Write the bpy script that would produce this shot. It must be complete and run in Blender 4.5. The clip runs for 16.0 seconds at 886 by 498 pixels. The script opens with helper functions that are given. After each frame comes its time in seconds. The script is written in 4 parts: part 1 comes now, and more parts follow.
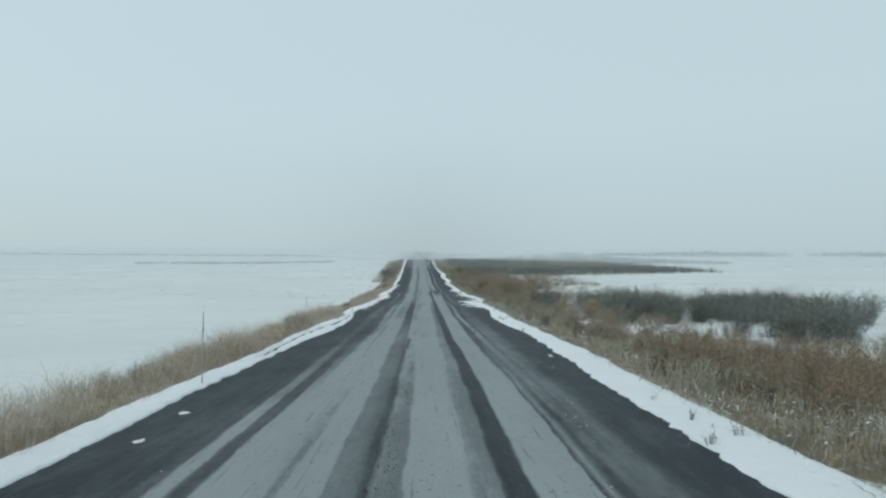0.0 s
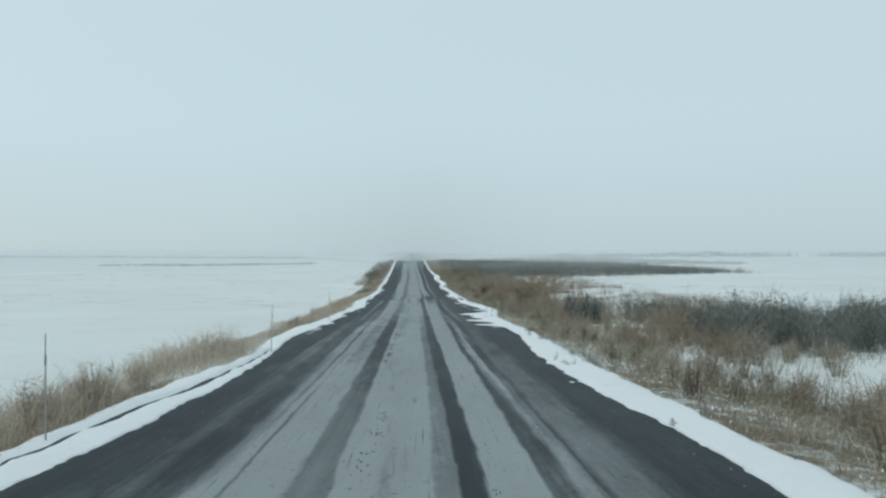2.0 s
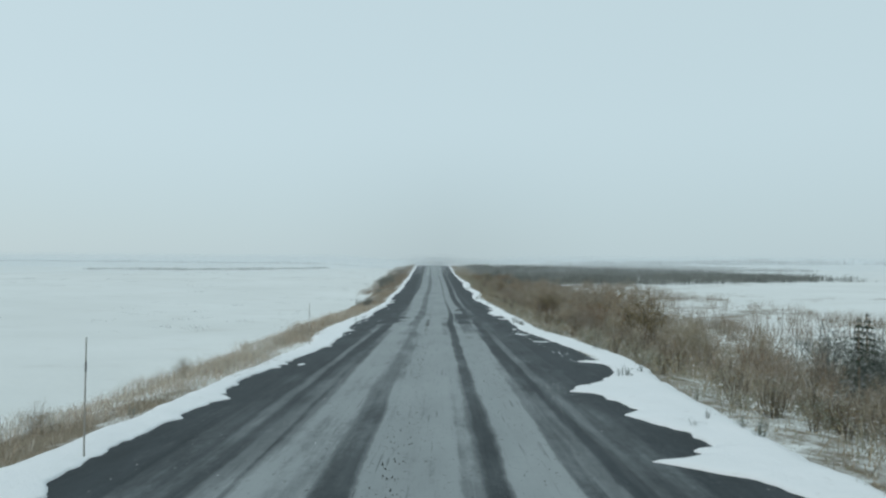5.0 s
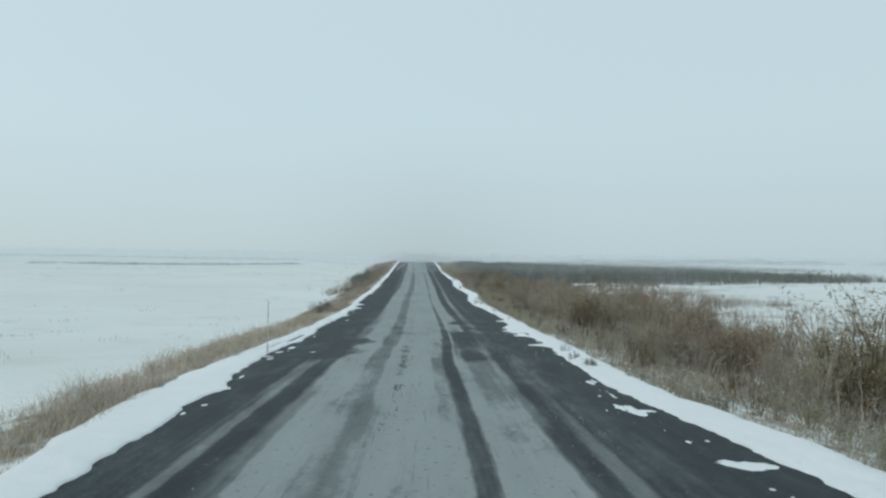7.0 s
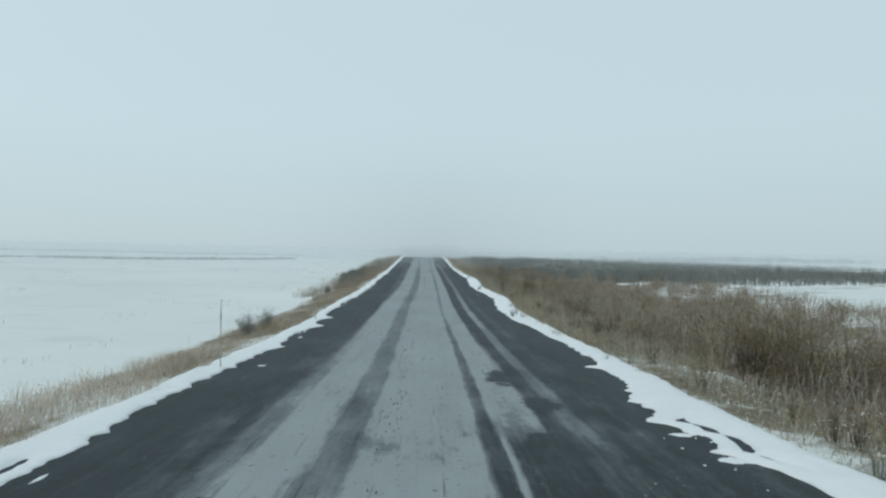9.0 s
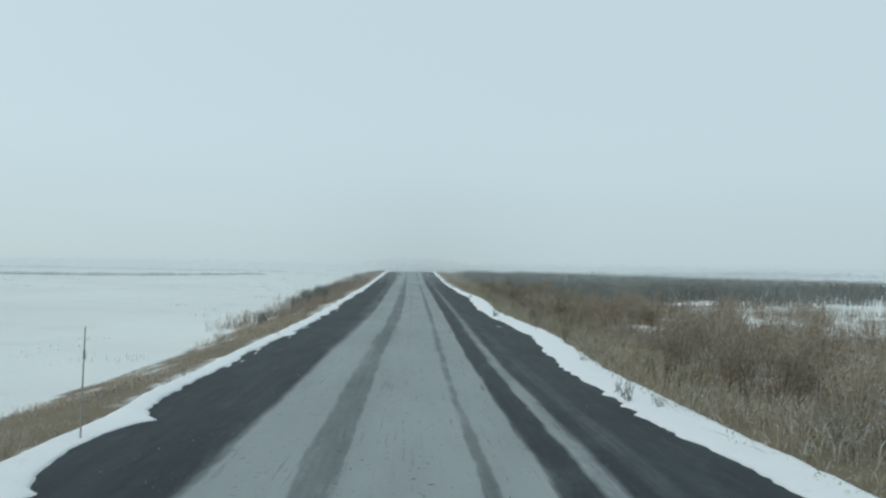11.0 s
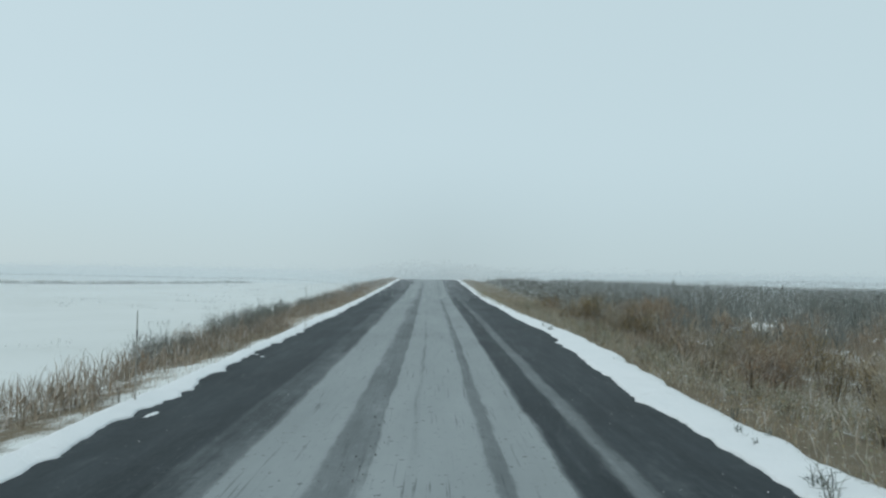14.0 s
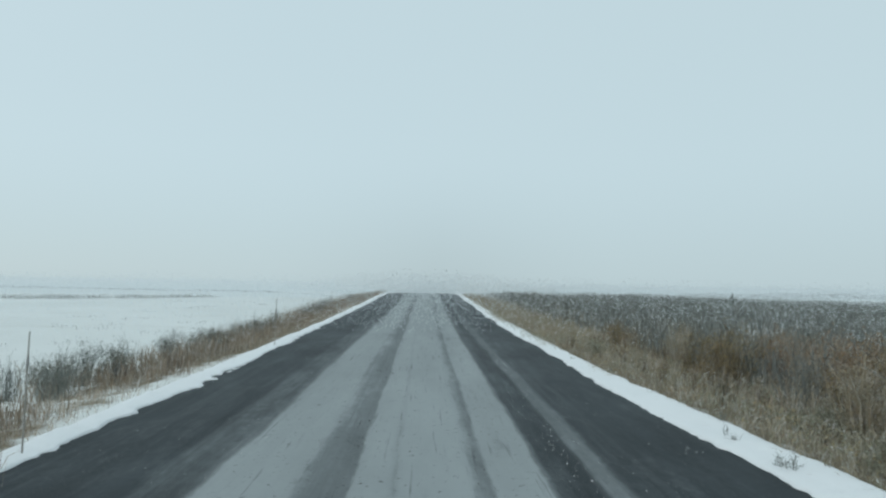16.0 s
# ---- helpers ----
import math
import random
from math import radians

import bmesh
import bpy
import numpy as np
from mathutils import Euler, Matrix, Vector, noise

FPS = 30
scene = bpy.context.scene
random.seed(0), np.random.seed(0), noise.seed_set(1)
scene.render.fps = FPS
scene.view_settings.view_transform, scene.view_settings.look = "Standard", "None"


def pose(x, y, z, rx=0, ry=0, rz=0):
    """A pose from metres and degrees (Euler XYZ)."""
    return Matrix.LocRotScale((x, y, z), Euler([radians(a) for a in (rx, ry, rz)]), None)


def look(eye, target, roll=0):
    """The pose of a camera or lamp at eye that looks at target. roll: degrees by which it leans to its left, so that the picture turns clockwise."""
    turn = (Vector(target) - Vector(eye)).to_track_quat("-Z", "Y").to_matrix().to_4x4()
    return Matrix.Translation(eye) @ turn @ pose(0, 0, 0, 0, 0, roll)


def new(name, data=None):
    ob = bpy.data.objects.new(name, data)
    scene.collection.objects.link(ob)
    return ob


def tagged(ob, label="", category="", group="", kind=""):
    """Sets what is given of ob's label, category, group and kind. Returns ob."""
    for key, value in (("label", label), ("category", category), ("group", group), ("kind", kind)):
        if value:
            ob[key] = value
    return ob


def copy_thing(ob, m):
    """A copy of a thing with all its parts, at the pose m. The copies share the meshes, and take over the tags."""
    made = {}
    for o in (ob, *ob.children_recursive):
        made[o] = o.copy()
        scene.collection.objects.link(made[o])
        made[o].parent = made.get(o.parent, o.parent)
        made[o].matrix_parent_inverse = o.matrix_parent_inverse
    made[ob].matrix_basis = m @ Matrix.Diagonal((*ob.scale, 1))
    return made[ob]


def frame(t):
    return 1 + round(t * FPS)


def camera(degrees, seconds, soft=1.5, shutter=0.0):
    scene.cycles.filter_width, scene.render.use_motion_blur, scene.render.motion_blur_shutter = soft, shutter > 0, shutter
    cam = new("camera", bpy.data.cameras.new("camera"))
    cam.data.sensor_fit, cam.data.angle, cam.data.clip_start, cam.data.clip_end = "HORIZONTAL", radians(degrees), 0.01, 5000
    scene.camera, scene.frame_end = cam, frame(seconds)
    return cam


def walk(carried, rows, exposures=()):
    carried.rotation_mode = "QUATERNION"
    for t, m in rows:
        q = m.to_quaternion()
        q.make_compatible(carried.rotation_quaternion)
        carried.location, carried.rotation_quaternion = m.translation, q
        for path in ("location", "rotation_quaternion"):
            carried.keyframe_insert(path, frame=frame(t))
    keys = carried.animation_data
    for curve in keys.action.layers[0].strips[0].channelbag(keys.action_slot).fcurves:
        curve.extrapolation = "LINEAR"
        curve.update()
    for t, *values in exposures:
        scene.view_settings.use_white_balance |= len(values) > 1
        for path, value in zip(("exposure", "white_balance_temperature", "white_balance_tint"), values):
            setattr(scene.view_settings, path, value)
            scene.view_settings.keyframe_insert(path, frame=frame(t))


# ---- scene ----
# camera on the dashboard of a lorry: t, x, y, z, pitch, roll, yaw
ROWS = [
    (0, -0.07, 0.00, 2.40, 0.07, -0.19, -1.19), (0.5, -0.05, 5.21, 2.19, -0.06, -0.03, -1.49),
    (1, 0.01, 10.41, 1.98, 0.26, 0.16, -1.67), (1.5, 0.09, 15.61, 1.76, 0.32, 0.07, -1.83),
    (2, 0.14, 20.80, 1.55, 0.27, 0.01, -1.81), (2.5, 0.18, 26.00, 1.33, 0.12, -0.23, -1.52),
    (3, 0.18, 31.18, 1.11, -0.07, -0.50, -1.03), (3.5, 0.15, 36.33, 0.90, -0.08, -0.63, -0.43),
    (4, 0.08, 41.44, 0.70, 0.26, -0.60, 0.17), (4.5, -0.02, 46.50, 0.52, 0.74, -0.47, 0.30),
    (5, -0.12, 51.3, 0.36, 0.90, -0.30, 0.12), (5.5, -0.22, 56.0, 0.20, 0.88, -0.17, -0.25),
    (6, -0.30, 60.65, 0.05, 0.78, -0.16, -0.69), (6.5, -0.36, 65.55, -0.19, 0.63, -0.33, -1.05),
    (7, -0.38, 71.2, -0.31, 0.77, -0.75, -1.18), (7.5, -0.38, 76.52, -0.49, 0.09, -1.56, -1.12),
    (8, -0.41, 81.55, -0.64, -0.02, -1.69, -0.72), (8.5, -0.45, 86.61, -0.79, 0.52, -1.22, -0.43),
    (9, -0.48, 91.70, -0.93, 0.55, -0.99, -0.56), (9.5, -0.53, 96.81, -1.06, 1.33, -0.87, -0.72),
    (10, -0.60, 101.92, -1.17, 1.72, -0.82, -0.96), (10.5, -0.69, 107.03, -1.26, 1.90, -0.81, -1.27),
    (11, -0.76, 112.15, -1.35, 1.90, -0.82, -1.58), (11.5, -0.81, 117.27, -1.41, 1.52, -0.79, -1.73),
    (12, -0.82, 122.39, -1.45, 1.63, -0.71, -1.49), (12.5, -0.84, 127.49, -1.47, 1.69, -0.60, -0.91),
    (13, -0.91, 132.57, -1.47, 1.98, -0.57, -0.58), (13.5, -1.00, 137.61, -1.46, 2.69, -0.74, -0.20),
    (14, -1.09, 142.59, -1.43, 2.56, -0.85, 0.04), (14.5, -1.16, 147.49, -1.38, 2.50, -0.66, -0.14),
    (15, -1.22, 152.33, -1.32, 2.79, -0.61, -0.48), (15.5, -1.24, 157.13, -1.25, 3.37, -0.78, -0.74),
    (16, -1.27, 161.91, -1.17, 3.54, -0.86, -0.34),
]
cam = camera(64.6, 16.0, soft=2.3, shutter=0.06)
walk(cam, [(t, pose(x, y, z, 90 + p, r, w)) for t, x, y, z, p, r, w in ROWS],
     [(0, -0.05), (0.5, 0.02), (1, 0.07), (1.5, 0.05), (2.5, 0.0), (16, 0.0)])

# ---------------------------------------------------------------- light
world = bpy.data.worlds.new("overcast_sky")
scene.world = world
world.use_nodes = True
wn, wl = world.node_tree.nodes, world.node_tree.links
wn.clear()
sky = wn.new("ShaderNodeTexSky")
sky.sky_type, sky.sun_disc = "NISHITA", False
sky.sun_elevation, sky.sun_rotation = radians(38), radians(-60)
cloud = wn.new("ShaderNodeMixRGB")          # a thick even layer of snow cloud over the sky
cloud.blend_type, cloud.inputs[0].default_value = "MIX", 0.93
cloud.inputs[2].default_value = (5.60, 7.05, 7.55, 1)
aim = wn.new("ShaderNodeTexCoord")
part_of = wn.new("ShaderNodeSeparateXYZ")
low = wn.new("ShaderNodeMapRange")          # the snowfall is a little dimmer low over the land
low.interpolation_type = "SMOOTHSTEP"
low.inputs["From Min"].default_value, low.inputs["From Max"].default_value = -0.02, 0.2
low.inputs["To Min"].default_value, low.inputs["To Max"].default_value = 0.885, 1.0
dark_ahead = wn.new("ShaderNodeMath")           # the sky is a little darker low over the road far ahead
dark_ahead.operation = "MULTIPLY"
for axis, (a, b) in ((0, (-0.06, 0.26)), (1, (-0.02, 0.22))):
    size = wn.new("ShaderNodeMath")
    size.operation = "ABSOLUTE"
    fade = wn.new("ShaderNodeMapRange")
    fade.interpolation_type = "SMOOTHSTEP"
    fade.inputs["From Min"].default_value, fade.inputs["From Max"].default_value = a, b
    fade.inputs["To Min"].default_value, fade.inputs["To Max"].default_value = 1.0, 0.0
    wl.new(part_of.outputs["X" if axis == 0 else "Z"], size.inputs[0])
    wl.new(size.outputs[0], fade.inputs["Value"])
    wl.new(fade.outputs[0], dark_ahead.inputs[axis])
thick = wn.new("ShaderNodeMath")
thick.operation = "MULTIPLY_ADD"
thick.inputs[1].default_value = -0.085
wl.new(dark_ahead.outputs[0], thick.inputs[0])
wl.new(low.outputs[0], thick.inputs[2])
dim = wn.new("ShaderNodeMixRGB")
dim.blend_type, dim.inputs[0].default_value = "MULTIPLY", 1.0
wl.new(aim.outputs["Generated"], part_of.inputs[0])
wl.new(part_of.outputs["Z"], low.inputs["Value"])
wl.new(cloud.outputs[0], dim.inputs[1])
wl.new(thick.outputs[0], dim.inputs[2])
back = wn.new("ShaderNodeBackground")
back.inputs[1].default_value = 0.1
wout = wn.new("ShaderNodeOutputWorld")
wl.new(sky.outputs[0], cloud.inputs[1])
wl.new(dim.outputs[0], back.inputs[0])
wl.new(back.outputs[0], wout.inputs[0])

sun = new("sun", bpy.data.lights.new("sun", "SUN"))
sun.data.energy, sun.data.angle, sun.data.color = 0.8, radians(70), (1.0, 0.96, 0.9)
sun.matrix_world = look((-60, -40, 70), (0, 60, 0))

# ---------------------------------------------------------------- the plan
ROAD_Y = np.array([-400, -60, -20, 0, 20, 40, 60, 80, 100, 120, 140, 160, 180, 200, 220, 240, 260, 280, 300, 340, 400, 470, 560, 800, 5000.0])
ROAD_Z = np.array([4, 2.4, 0.82, 0, -0.81, -1.64, -2.33, -2.99, -3.53, -3.83, -3.85, -3.60, -3.23, -2.87, -2.37, -1.78, -1.36, -1.50, -1.83, -2.38, -3.17, -4.15, -5.6, -7, -7])
BEND_Y = np.array([-400, -20, 40, 100, 160, 220, 280, 340, 5000.0])
BEND_X = np.array([0, 0, 0, -0.39, -1.45, -2.65, -3.75, -4.8, -90.0])


def smooth_line(ks, vs, y):
    """Smooth curve through the knots."""
    y = np.clip(np.asarray(y, float), ks[0], ks[-1])
    g = np.gradient(vs, ks)
    j = np.clip(np.searchsorted(ks, y) - 1, 0, len(ks) - 2)
    h = ks[j + 1] - ks[j]
    u = (y - ks[j]) / h
    return ((2 * u**3 - 3 * u**2 + 1) * vs[j] + (u**3 - 2 * u**2 + u) * h * g[j]
            + (3 * u**2 - 2 * u**3) * vs[j + 1] + (u**3 - u**2) * h * g[j + 1])


def lift(y):
    return smooth_line(ROAD_Y, ROAD_Z, y)


def bend(y):
    return smooth_line(BEND_Y, BEND_X, y)


def hash2(i, j, seed):
    v = np.sin(i * 127.1 + j * 311.7 + seed * 74.7) * 43758.5453
    return v - np.floor(v)


def vnoise(x, y, seed=0):
    """Value noise, 0 to 1."""
    x, y = np.asarray(x, float), np.asarray(y, float)
    i, j = np.floor(x), np.floor(y)
    u, v = x - i, y - j
    u, v = u * u * (3 - 2 * u), v * v * (3 - 2 * v)
    a, b = hash2(i, j, seed), hash2(i + 1, j, seed)
    c, d = hash2(i, j + 1, seed), hash2(i + 1, j + 1, seed)
    return (a * (1 - u) + b * u) * (1 - v) + (c * (1 - u) + d * u) * v


def fbm(x, y, seed=0):
    return 0.55 * vnoise(x, y, seed) + 0.3 * vnoise(x * 2.1, y * 2.1, seed + 3) + 0.15 * vnoise(x * 4.3, y * 4.3, seed + 7)


def step(a, b, x):
    u = np.clip((np.asarray(x, float) - a) / (b - a), 0, 1)
    return u * u * (3 - 2 * u)


def ground_z(x, y):
    """Height of the land: the road's bank, and fields that lie a little lower."""
    x, y = np.asarray(x, float), np.asarray(y, float)
    u = np.abs(x - bend(y))
    l = lift(y)
    field = -3.2 + 1.5 * step(250, 520, np.hypot(x, y - 100)) - 22 * step(520, 950, np.hypot(x, y - 100)) + 0.5 * (fbm(x / 45, y / 45, 5) - 0.5)
    near = l - 0.05 - 0.85 * step(5.2, 10.5, u) + 0.25 * (fbm(x / 2.3, y / 2.3, 9) - 0.5) * step(6, 9, u)
    k = step(12, 75, u)
    return near * (1 - k) + field * k


# ---------------------------------------------------------------- materials
def material(name):
    m = bpy.data.materials.new(name)
    m.use_nodes = True
    n, l = m.node_tree.nodes, m.node_tree.links
    return m, n, l, n["Principled BSDF"]


def ramp(n, l, source, stops, ease="LINEAR"):
    r = n.new("ShaderNodeValToRGB")
    r.color_ramp.interpolation = ease
    e = r.color_ramp.elements
    while len(e) < len(stops):
        e.new(0.5)
    for k, (at, c) in zip(e, stops):
        k.position = at
        k.color = (c, c, c, 1) if isinstance(c, (int, float)) else (*c, 1)
    l.new(source, r.inputs[0])
    return r.outputs[0]


def calc(n, l, op, a, b=None, c=None):
    k = n.new("ShaderNodeMath")
    k.operation = op
    for i, v in enumerate((a, b, c)):
        if v is None:
            continue
        if isinstance(v, (int, float)):
            k.inputs[i].default_value = v
        else:
            l.new(v, k.inputs[i])
    return k.outputs[0]


def grain(n, l, vec, scale, detail=4, rough=0.6, stretch=None):
    if stretch:
        mp = n.new("ShaderNodeMapping")
        mp.inputs["Scale"].default_value = stretch
        l.new(vec, mp.inputs[0])
        vec = mp.outputs[0]
    t = n.new("ShaderNodeTexNoise")
    t.inputs["Scale"].default_value, t.inputs["Detail"].default_value, t.inputs["Roughness"].default_value = scale, detail, rough
    l.new(vec, t.inputs["Vector"])
    return t.outputs[0]


def blend(n, l, k, a, b):
    m = n.new("ShaderNodeMixRGB")
    for i, v in enumerate((k, a, b)):
        if isinstance(v, (int, float)):
            m.inputs[i].default_value = v
        elif isinstance(v, tuple):
            m.inputs[i].default_value = (*v, 1)
        else:
            l.new(v, m.inputs[i])
    return m.outputs[0]


def relief(n, l, bsdf, height, strength, distance):
    b = n.new("ShaderNodeBump")
    b.inputs["Strength"].default_value, b.inputs["Distance"].default_value = strength, distance
    l.new(height, b.inputs["Height"])
    l.new(b.outputs[0], bsdf.inputs["Normal"])


def across(n, l, u, stops):
    """Share of packed snow across the road, from a list of (metres from the middle, share)."""
    k = calc(n, l, "MULTIPLY_ADD", u, 0.1, 0.5)
    return ramp(n, l, k, [(0.5 + 0.1 * x, c) for x, c in stops])


# wet road under packed, driven snow
HOLES = [(-3.4, 94.0, 1.0, 2.4), (-2.6, 97.5, 0.6, 1.5), (1.35, 93.3, 0.4, 1.9), (1.55, 101.2, 0.42, 1.0), (1.95, 104.5, 0.4, 0.8), (1.5, 107.5, 0.35, 1.2)]
road_mat, n, l, b = material("road_snow_and_asphalt")
uv = n.new("ShaderNodeUVMap").outputs[0]
sep = n.new("ShaderNodeSeparateXYZ")
l.new(uv, sep.inputs[0])
wander = grain(n, l, uv, 1.0, 2, 0.5, (0.25, 0.05, 1))
u = calc(n, l, "ADD", sep.outputs[0], calc(n, l, "MULTIPLY_ADD", wander, 0.16, -0.08))
# the wheel tracks drift from side to side along the way: y, metres
DRIFT = [(0, 0.24), (11.8, 0.22), (30.8, 0.05), (53.2, -0.07), (76.4, -0.2), (90.7, -0.2), (101, 0.02), (126.7, -0.03), (156.9, 0.19), (235, 0.12)]
drift_at = ramp(n, l, calc(n, l, "MULTIPLY", sep.outputs[1], 1 / 250), [(y / 250, 0.5 + d) for y, d in DRIFT], "EASE")
u = calc(n, l, "SUBTRACT", u, calc(n, l, "SUBTRACT", drift_at, 0.5))
fray = grain(n, l, uv, 1.0, 6, 0.75, (5.0, 0.8, 1))
u = calc(n, l, "ADD", u, calc(n, l, "MULTIPLY_ADD", fray, 0.15, -0.075))
nibbled = grain(n, l, uv, 1.0, 5, 0.6, (1.6, 0.32, 1))
u = calc(n, l, "ADD", u, calc(n, l, "MULTIPLY_ADD", nibbled, 0.2, -0.1))
# shares of packed snow at eleven places along the road, blended from one to the next
def lane(before, y0, y1, stops):
    """The shares of packed snow change from those before, at y0, to these at y1."""
    along = calc(n, l, "MULTIPLY_ADD", sep.outputs[1], 1 / (y1 - y0), -y0 / (y1 - y0))
    along.node.use_clamp = True
    return blend(n, l, along, before, across(n, l, u, stops))


share = across(n, l, u, [(-3.93, 0.2), (-3.48, 0.35), (-3.42, 0.85), (-3.2, 0.85), (-3.15, 0.4), (-2.93, 0.4), (-2.87, 0.95), (-2.29, 0.95), (-1.98, 0.7), (-1.91, 0.95), (-1.54, 0.92), (-1.48, 0.62), (-1.23, 0.58), (-1.01, 0.2), (-0.96, 0.7), (-0.64, 0.6), (-0.57, 1), (0.11, 1), (0.17, 0.72), (0.5, 0.66), (0.58, 0.08), (0.86, 0.08), (0.92, 0.97), (1.6, 0.95), (1.64, 0.35), (1.73, 0.85), (1.88, 0.35), (2.01, 0.55), (2.44, 0.5), (2.77, 0.1)])
share = lane(share, 11.8, 30.8, [(-3.6, 0.1), (-3.52, 0.32), (-3.26, 0.3), (-3.18, 0.12), (-2.72, 0.15), (-2.62, 0.6), (-2.28, 0.93), (-2.22, 0.4), (-2.18, 0.93), (-1.53, 0.9), (-1.44, 0.63), (-1.02, 0.61), (-0.95, 0.95), (-0.61, 0.95), (-0.37, 0.82), (0.19, 0.97), (0.25, 0.7), (0.51, 0.66), (0.57, 0.06), (0.81, 0.08), (0.88, 0.96), (1.5, 0.95), (1.56, 0.3), (1.81, 0.3), (1.89, 0.75), (2.1, 0.7), (2.15, 0.3), (2.29, 0.62), (2.74, 0.55), (3.18, 0.05)])
share = lane(share, 30.8, 45, [(-3.84, 0.12), (-3.73, 0.5), (-3.42, 0.5), (-3.34, 0.32), (-2.88, 0.35), (-2.78, 0.76), (-2.49, 0.8), (-2.46, 0.42), (-2.41, 0.42), (-2.37, 0.82), (-2.07, 0.82), (-1.98, 0.68), (-1.53, 0.73), (-1.42, 0.14), (-1.05, 0.14), (-0.97, 0.9), (0.22, 0.97), (0.29, 0.6), (0.48, 0.55), (0.54, 0.1), (0.83, 0.12), (0.9, 0.93), (1.54, 0.93), (1.59, 0.2), (1.7, 0.2), (1.75, 0.9), (1.95, 0.88), (2.0, 0.12), (2.2, 0.14), (2.28, 0.5), (3.0, 0.35), (3.15, 0.04)])
share = lane(share, 45, 53.2, [(-3.84, 0.12), (-3.73, 0.5), (-3.42, 0.5), (-3.34, 0.32), (-2.88, 0.35), (-2.78, 0.76), (-2.49, 0.8), (-2.46, 0.42), (-2.41, 0.42), (-2.37, 0.82), (-2.07, 0.82), (-1.98, 0.68), (-1.53, 0.73), (-1.42, 0.14), (-1.05, 0.14), (-0.97, 0.9), (0.22, 0.97), (0.29, 0.6), (0.48, 0.55), (0.55, 0.14), (0.8, 0.16), (0.89, 0.9), (1.62, 0.9), (1.69, 0.2), (1.86, 0.2), (1.92, 0.78), (2.14, 0.74), (2.2, 0.14), (2.42, 0.16), (2.5, 0.45), (3.0, 0.42), (3.2, 0.05)])
share = lane(share, 53.2, 76.4, [(-3.3, 0.06), (-3.22, 0.68), (-3.06, 0.66), (-2.98, 0.06), (-2.82, 0.06), (-2.58, 0.35), (-2.31, 0.4), (-2.21, 0.88), (-1.35, 0.9), (-1.25, 0.70), (-0.83, 0.68), (-0.76, 0.93), (0.57, 1), (0.63, 0.4), (0.87, 0.38), (0.95, 1), (1.84, 0.97), (1.95, 0.1), (2.32, 0.1), (2.38, 0.68), (2.59, 0.62), (2.66, 0.25), (3.32, 0.32), (3.52, 0.04)])
share = lane(share, 76.4, 90.7, [(-4.31, 0.25), (-3.5, 0.22), (-3.4, 0.76), (-3.08, 0.7), (-3.0, 0.08), (-2.62, 0.1), (-2.48, 0.9), (-1.65, 0.92), (-1.56, 0.68), (-1.06, 0.63), (-0.99, 0.93), (0.19, 1), (0.25, 0.7), (0.53, 0.66), (0.6, 0.14), (0.85, 0.16), (0.94, 0.92), (1.17, 0.9), (1.28, 0.6), (1.82, 0.6), (1.94, 0.85), (2.05, 0.8), (2.17, 0.15), (2.41, 0.15), (2.5, 0.45), (2.86, 0.42), (3, 0.28), (3.44, 0.04)])
share = lane(share, 90.7, 101, [(-3.54, 0.05), (-3.32, 0.2), (-3, 0.2), (-2.8, 0.6), (-2.45, 0.65), (-2.34, 0.95), (-1.65, 0.95), (-1.56, 0.63), (-1.13, 0.59), (-1.04, 1), (0.55, 1), (0.67, 0.2), (0.87, 0.2), (0.9, 0.85), (0.96, 0.8), (1.02, 0.06), (1.82, 0.08), (1.93, 0.3), (2.13, 0.3), (2.21, 0.48), (2.4, 0.45), (2.52, 0.22), (3.23, 0.25), (3.38, 0.04)])
share = lane(share, 101, 102.8, [(-3.54, 0.05), (-3.32, 0.2), (-3, 0.2), (-2.8, 0.6), (-2.45, 0.65), (-2.34, 0.95), (-1.65, 0.95), (-1.56, 0.63), (-1.13, 0.59), (-1.04, 1), (0.55, 1), (0.66, 0.25), (0.81, 0.25), (0.88, 0.93), (1.6, 0.88), (1.7, 0.2), (1.93, 0.25), (2.03, 0.5), (2.3, 0.5), (2.42, 0.18), (3.1, 0.22), (3.3, 0.04)])
share = lane(share, 102.8, 126.7, [(-2.79, 0.05), (-2.59, 0.9), (-1.61, 0.97), (-1.53, 0.68), (-1.03, 0.63), (-0.94, 1), (0.62, 1), (0.68, 0.7), (0.8, 0.7), (0.87, 0.98), (1.46, 0.95), (1.57, 0.06), (2, 0.08), (2.05, 0.82), (2.28, 0.8), (2.39, 0.14), (2.62, 0.18), (2.7, 0.38), (2.93, 0.32), (3.06, 0.05)])
share = lane(share, 126.7, 156.9, [(-3.25, 0.05), (-3.14, 0.38), (-2.56, 0.45), (-2.44, 0.93), (-1.5, 0.95), (-1.4, 0.63), (-0.86, 0.59), (-0.78, 1), (-0.38, 1), (-0.34, 0.72), (-0.29, 0.72), (-0.24, 1), (0.56, 1), (0.64, 0.63), (0.83, 0.59), (0.9, 0.93), (1.47, 0.9), (1.6, 0.07), (2.07, 0.1), (2.17, 0.64), (2.38, 0.58), (2.49, 0.12), (2.85, 0.14), (3.23, 0.04)])
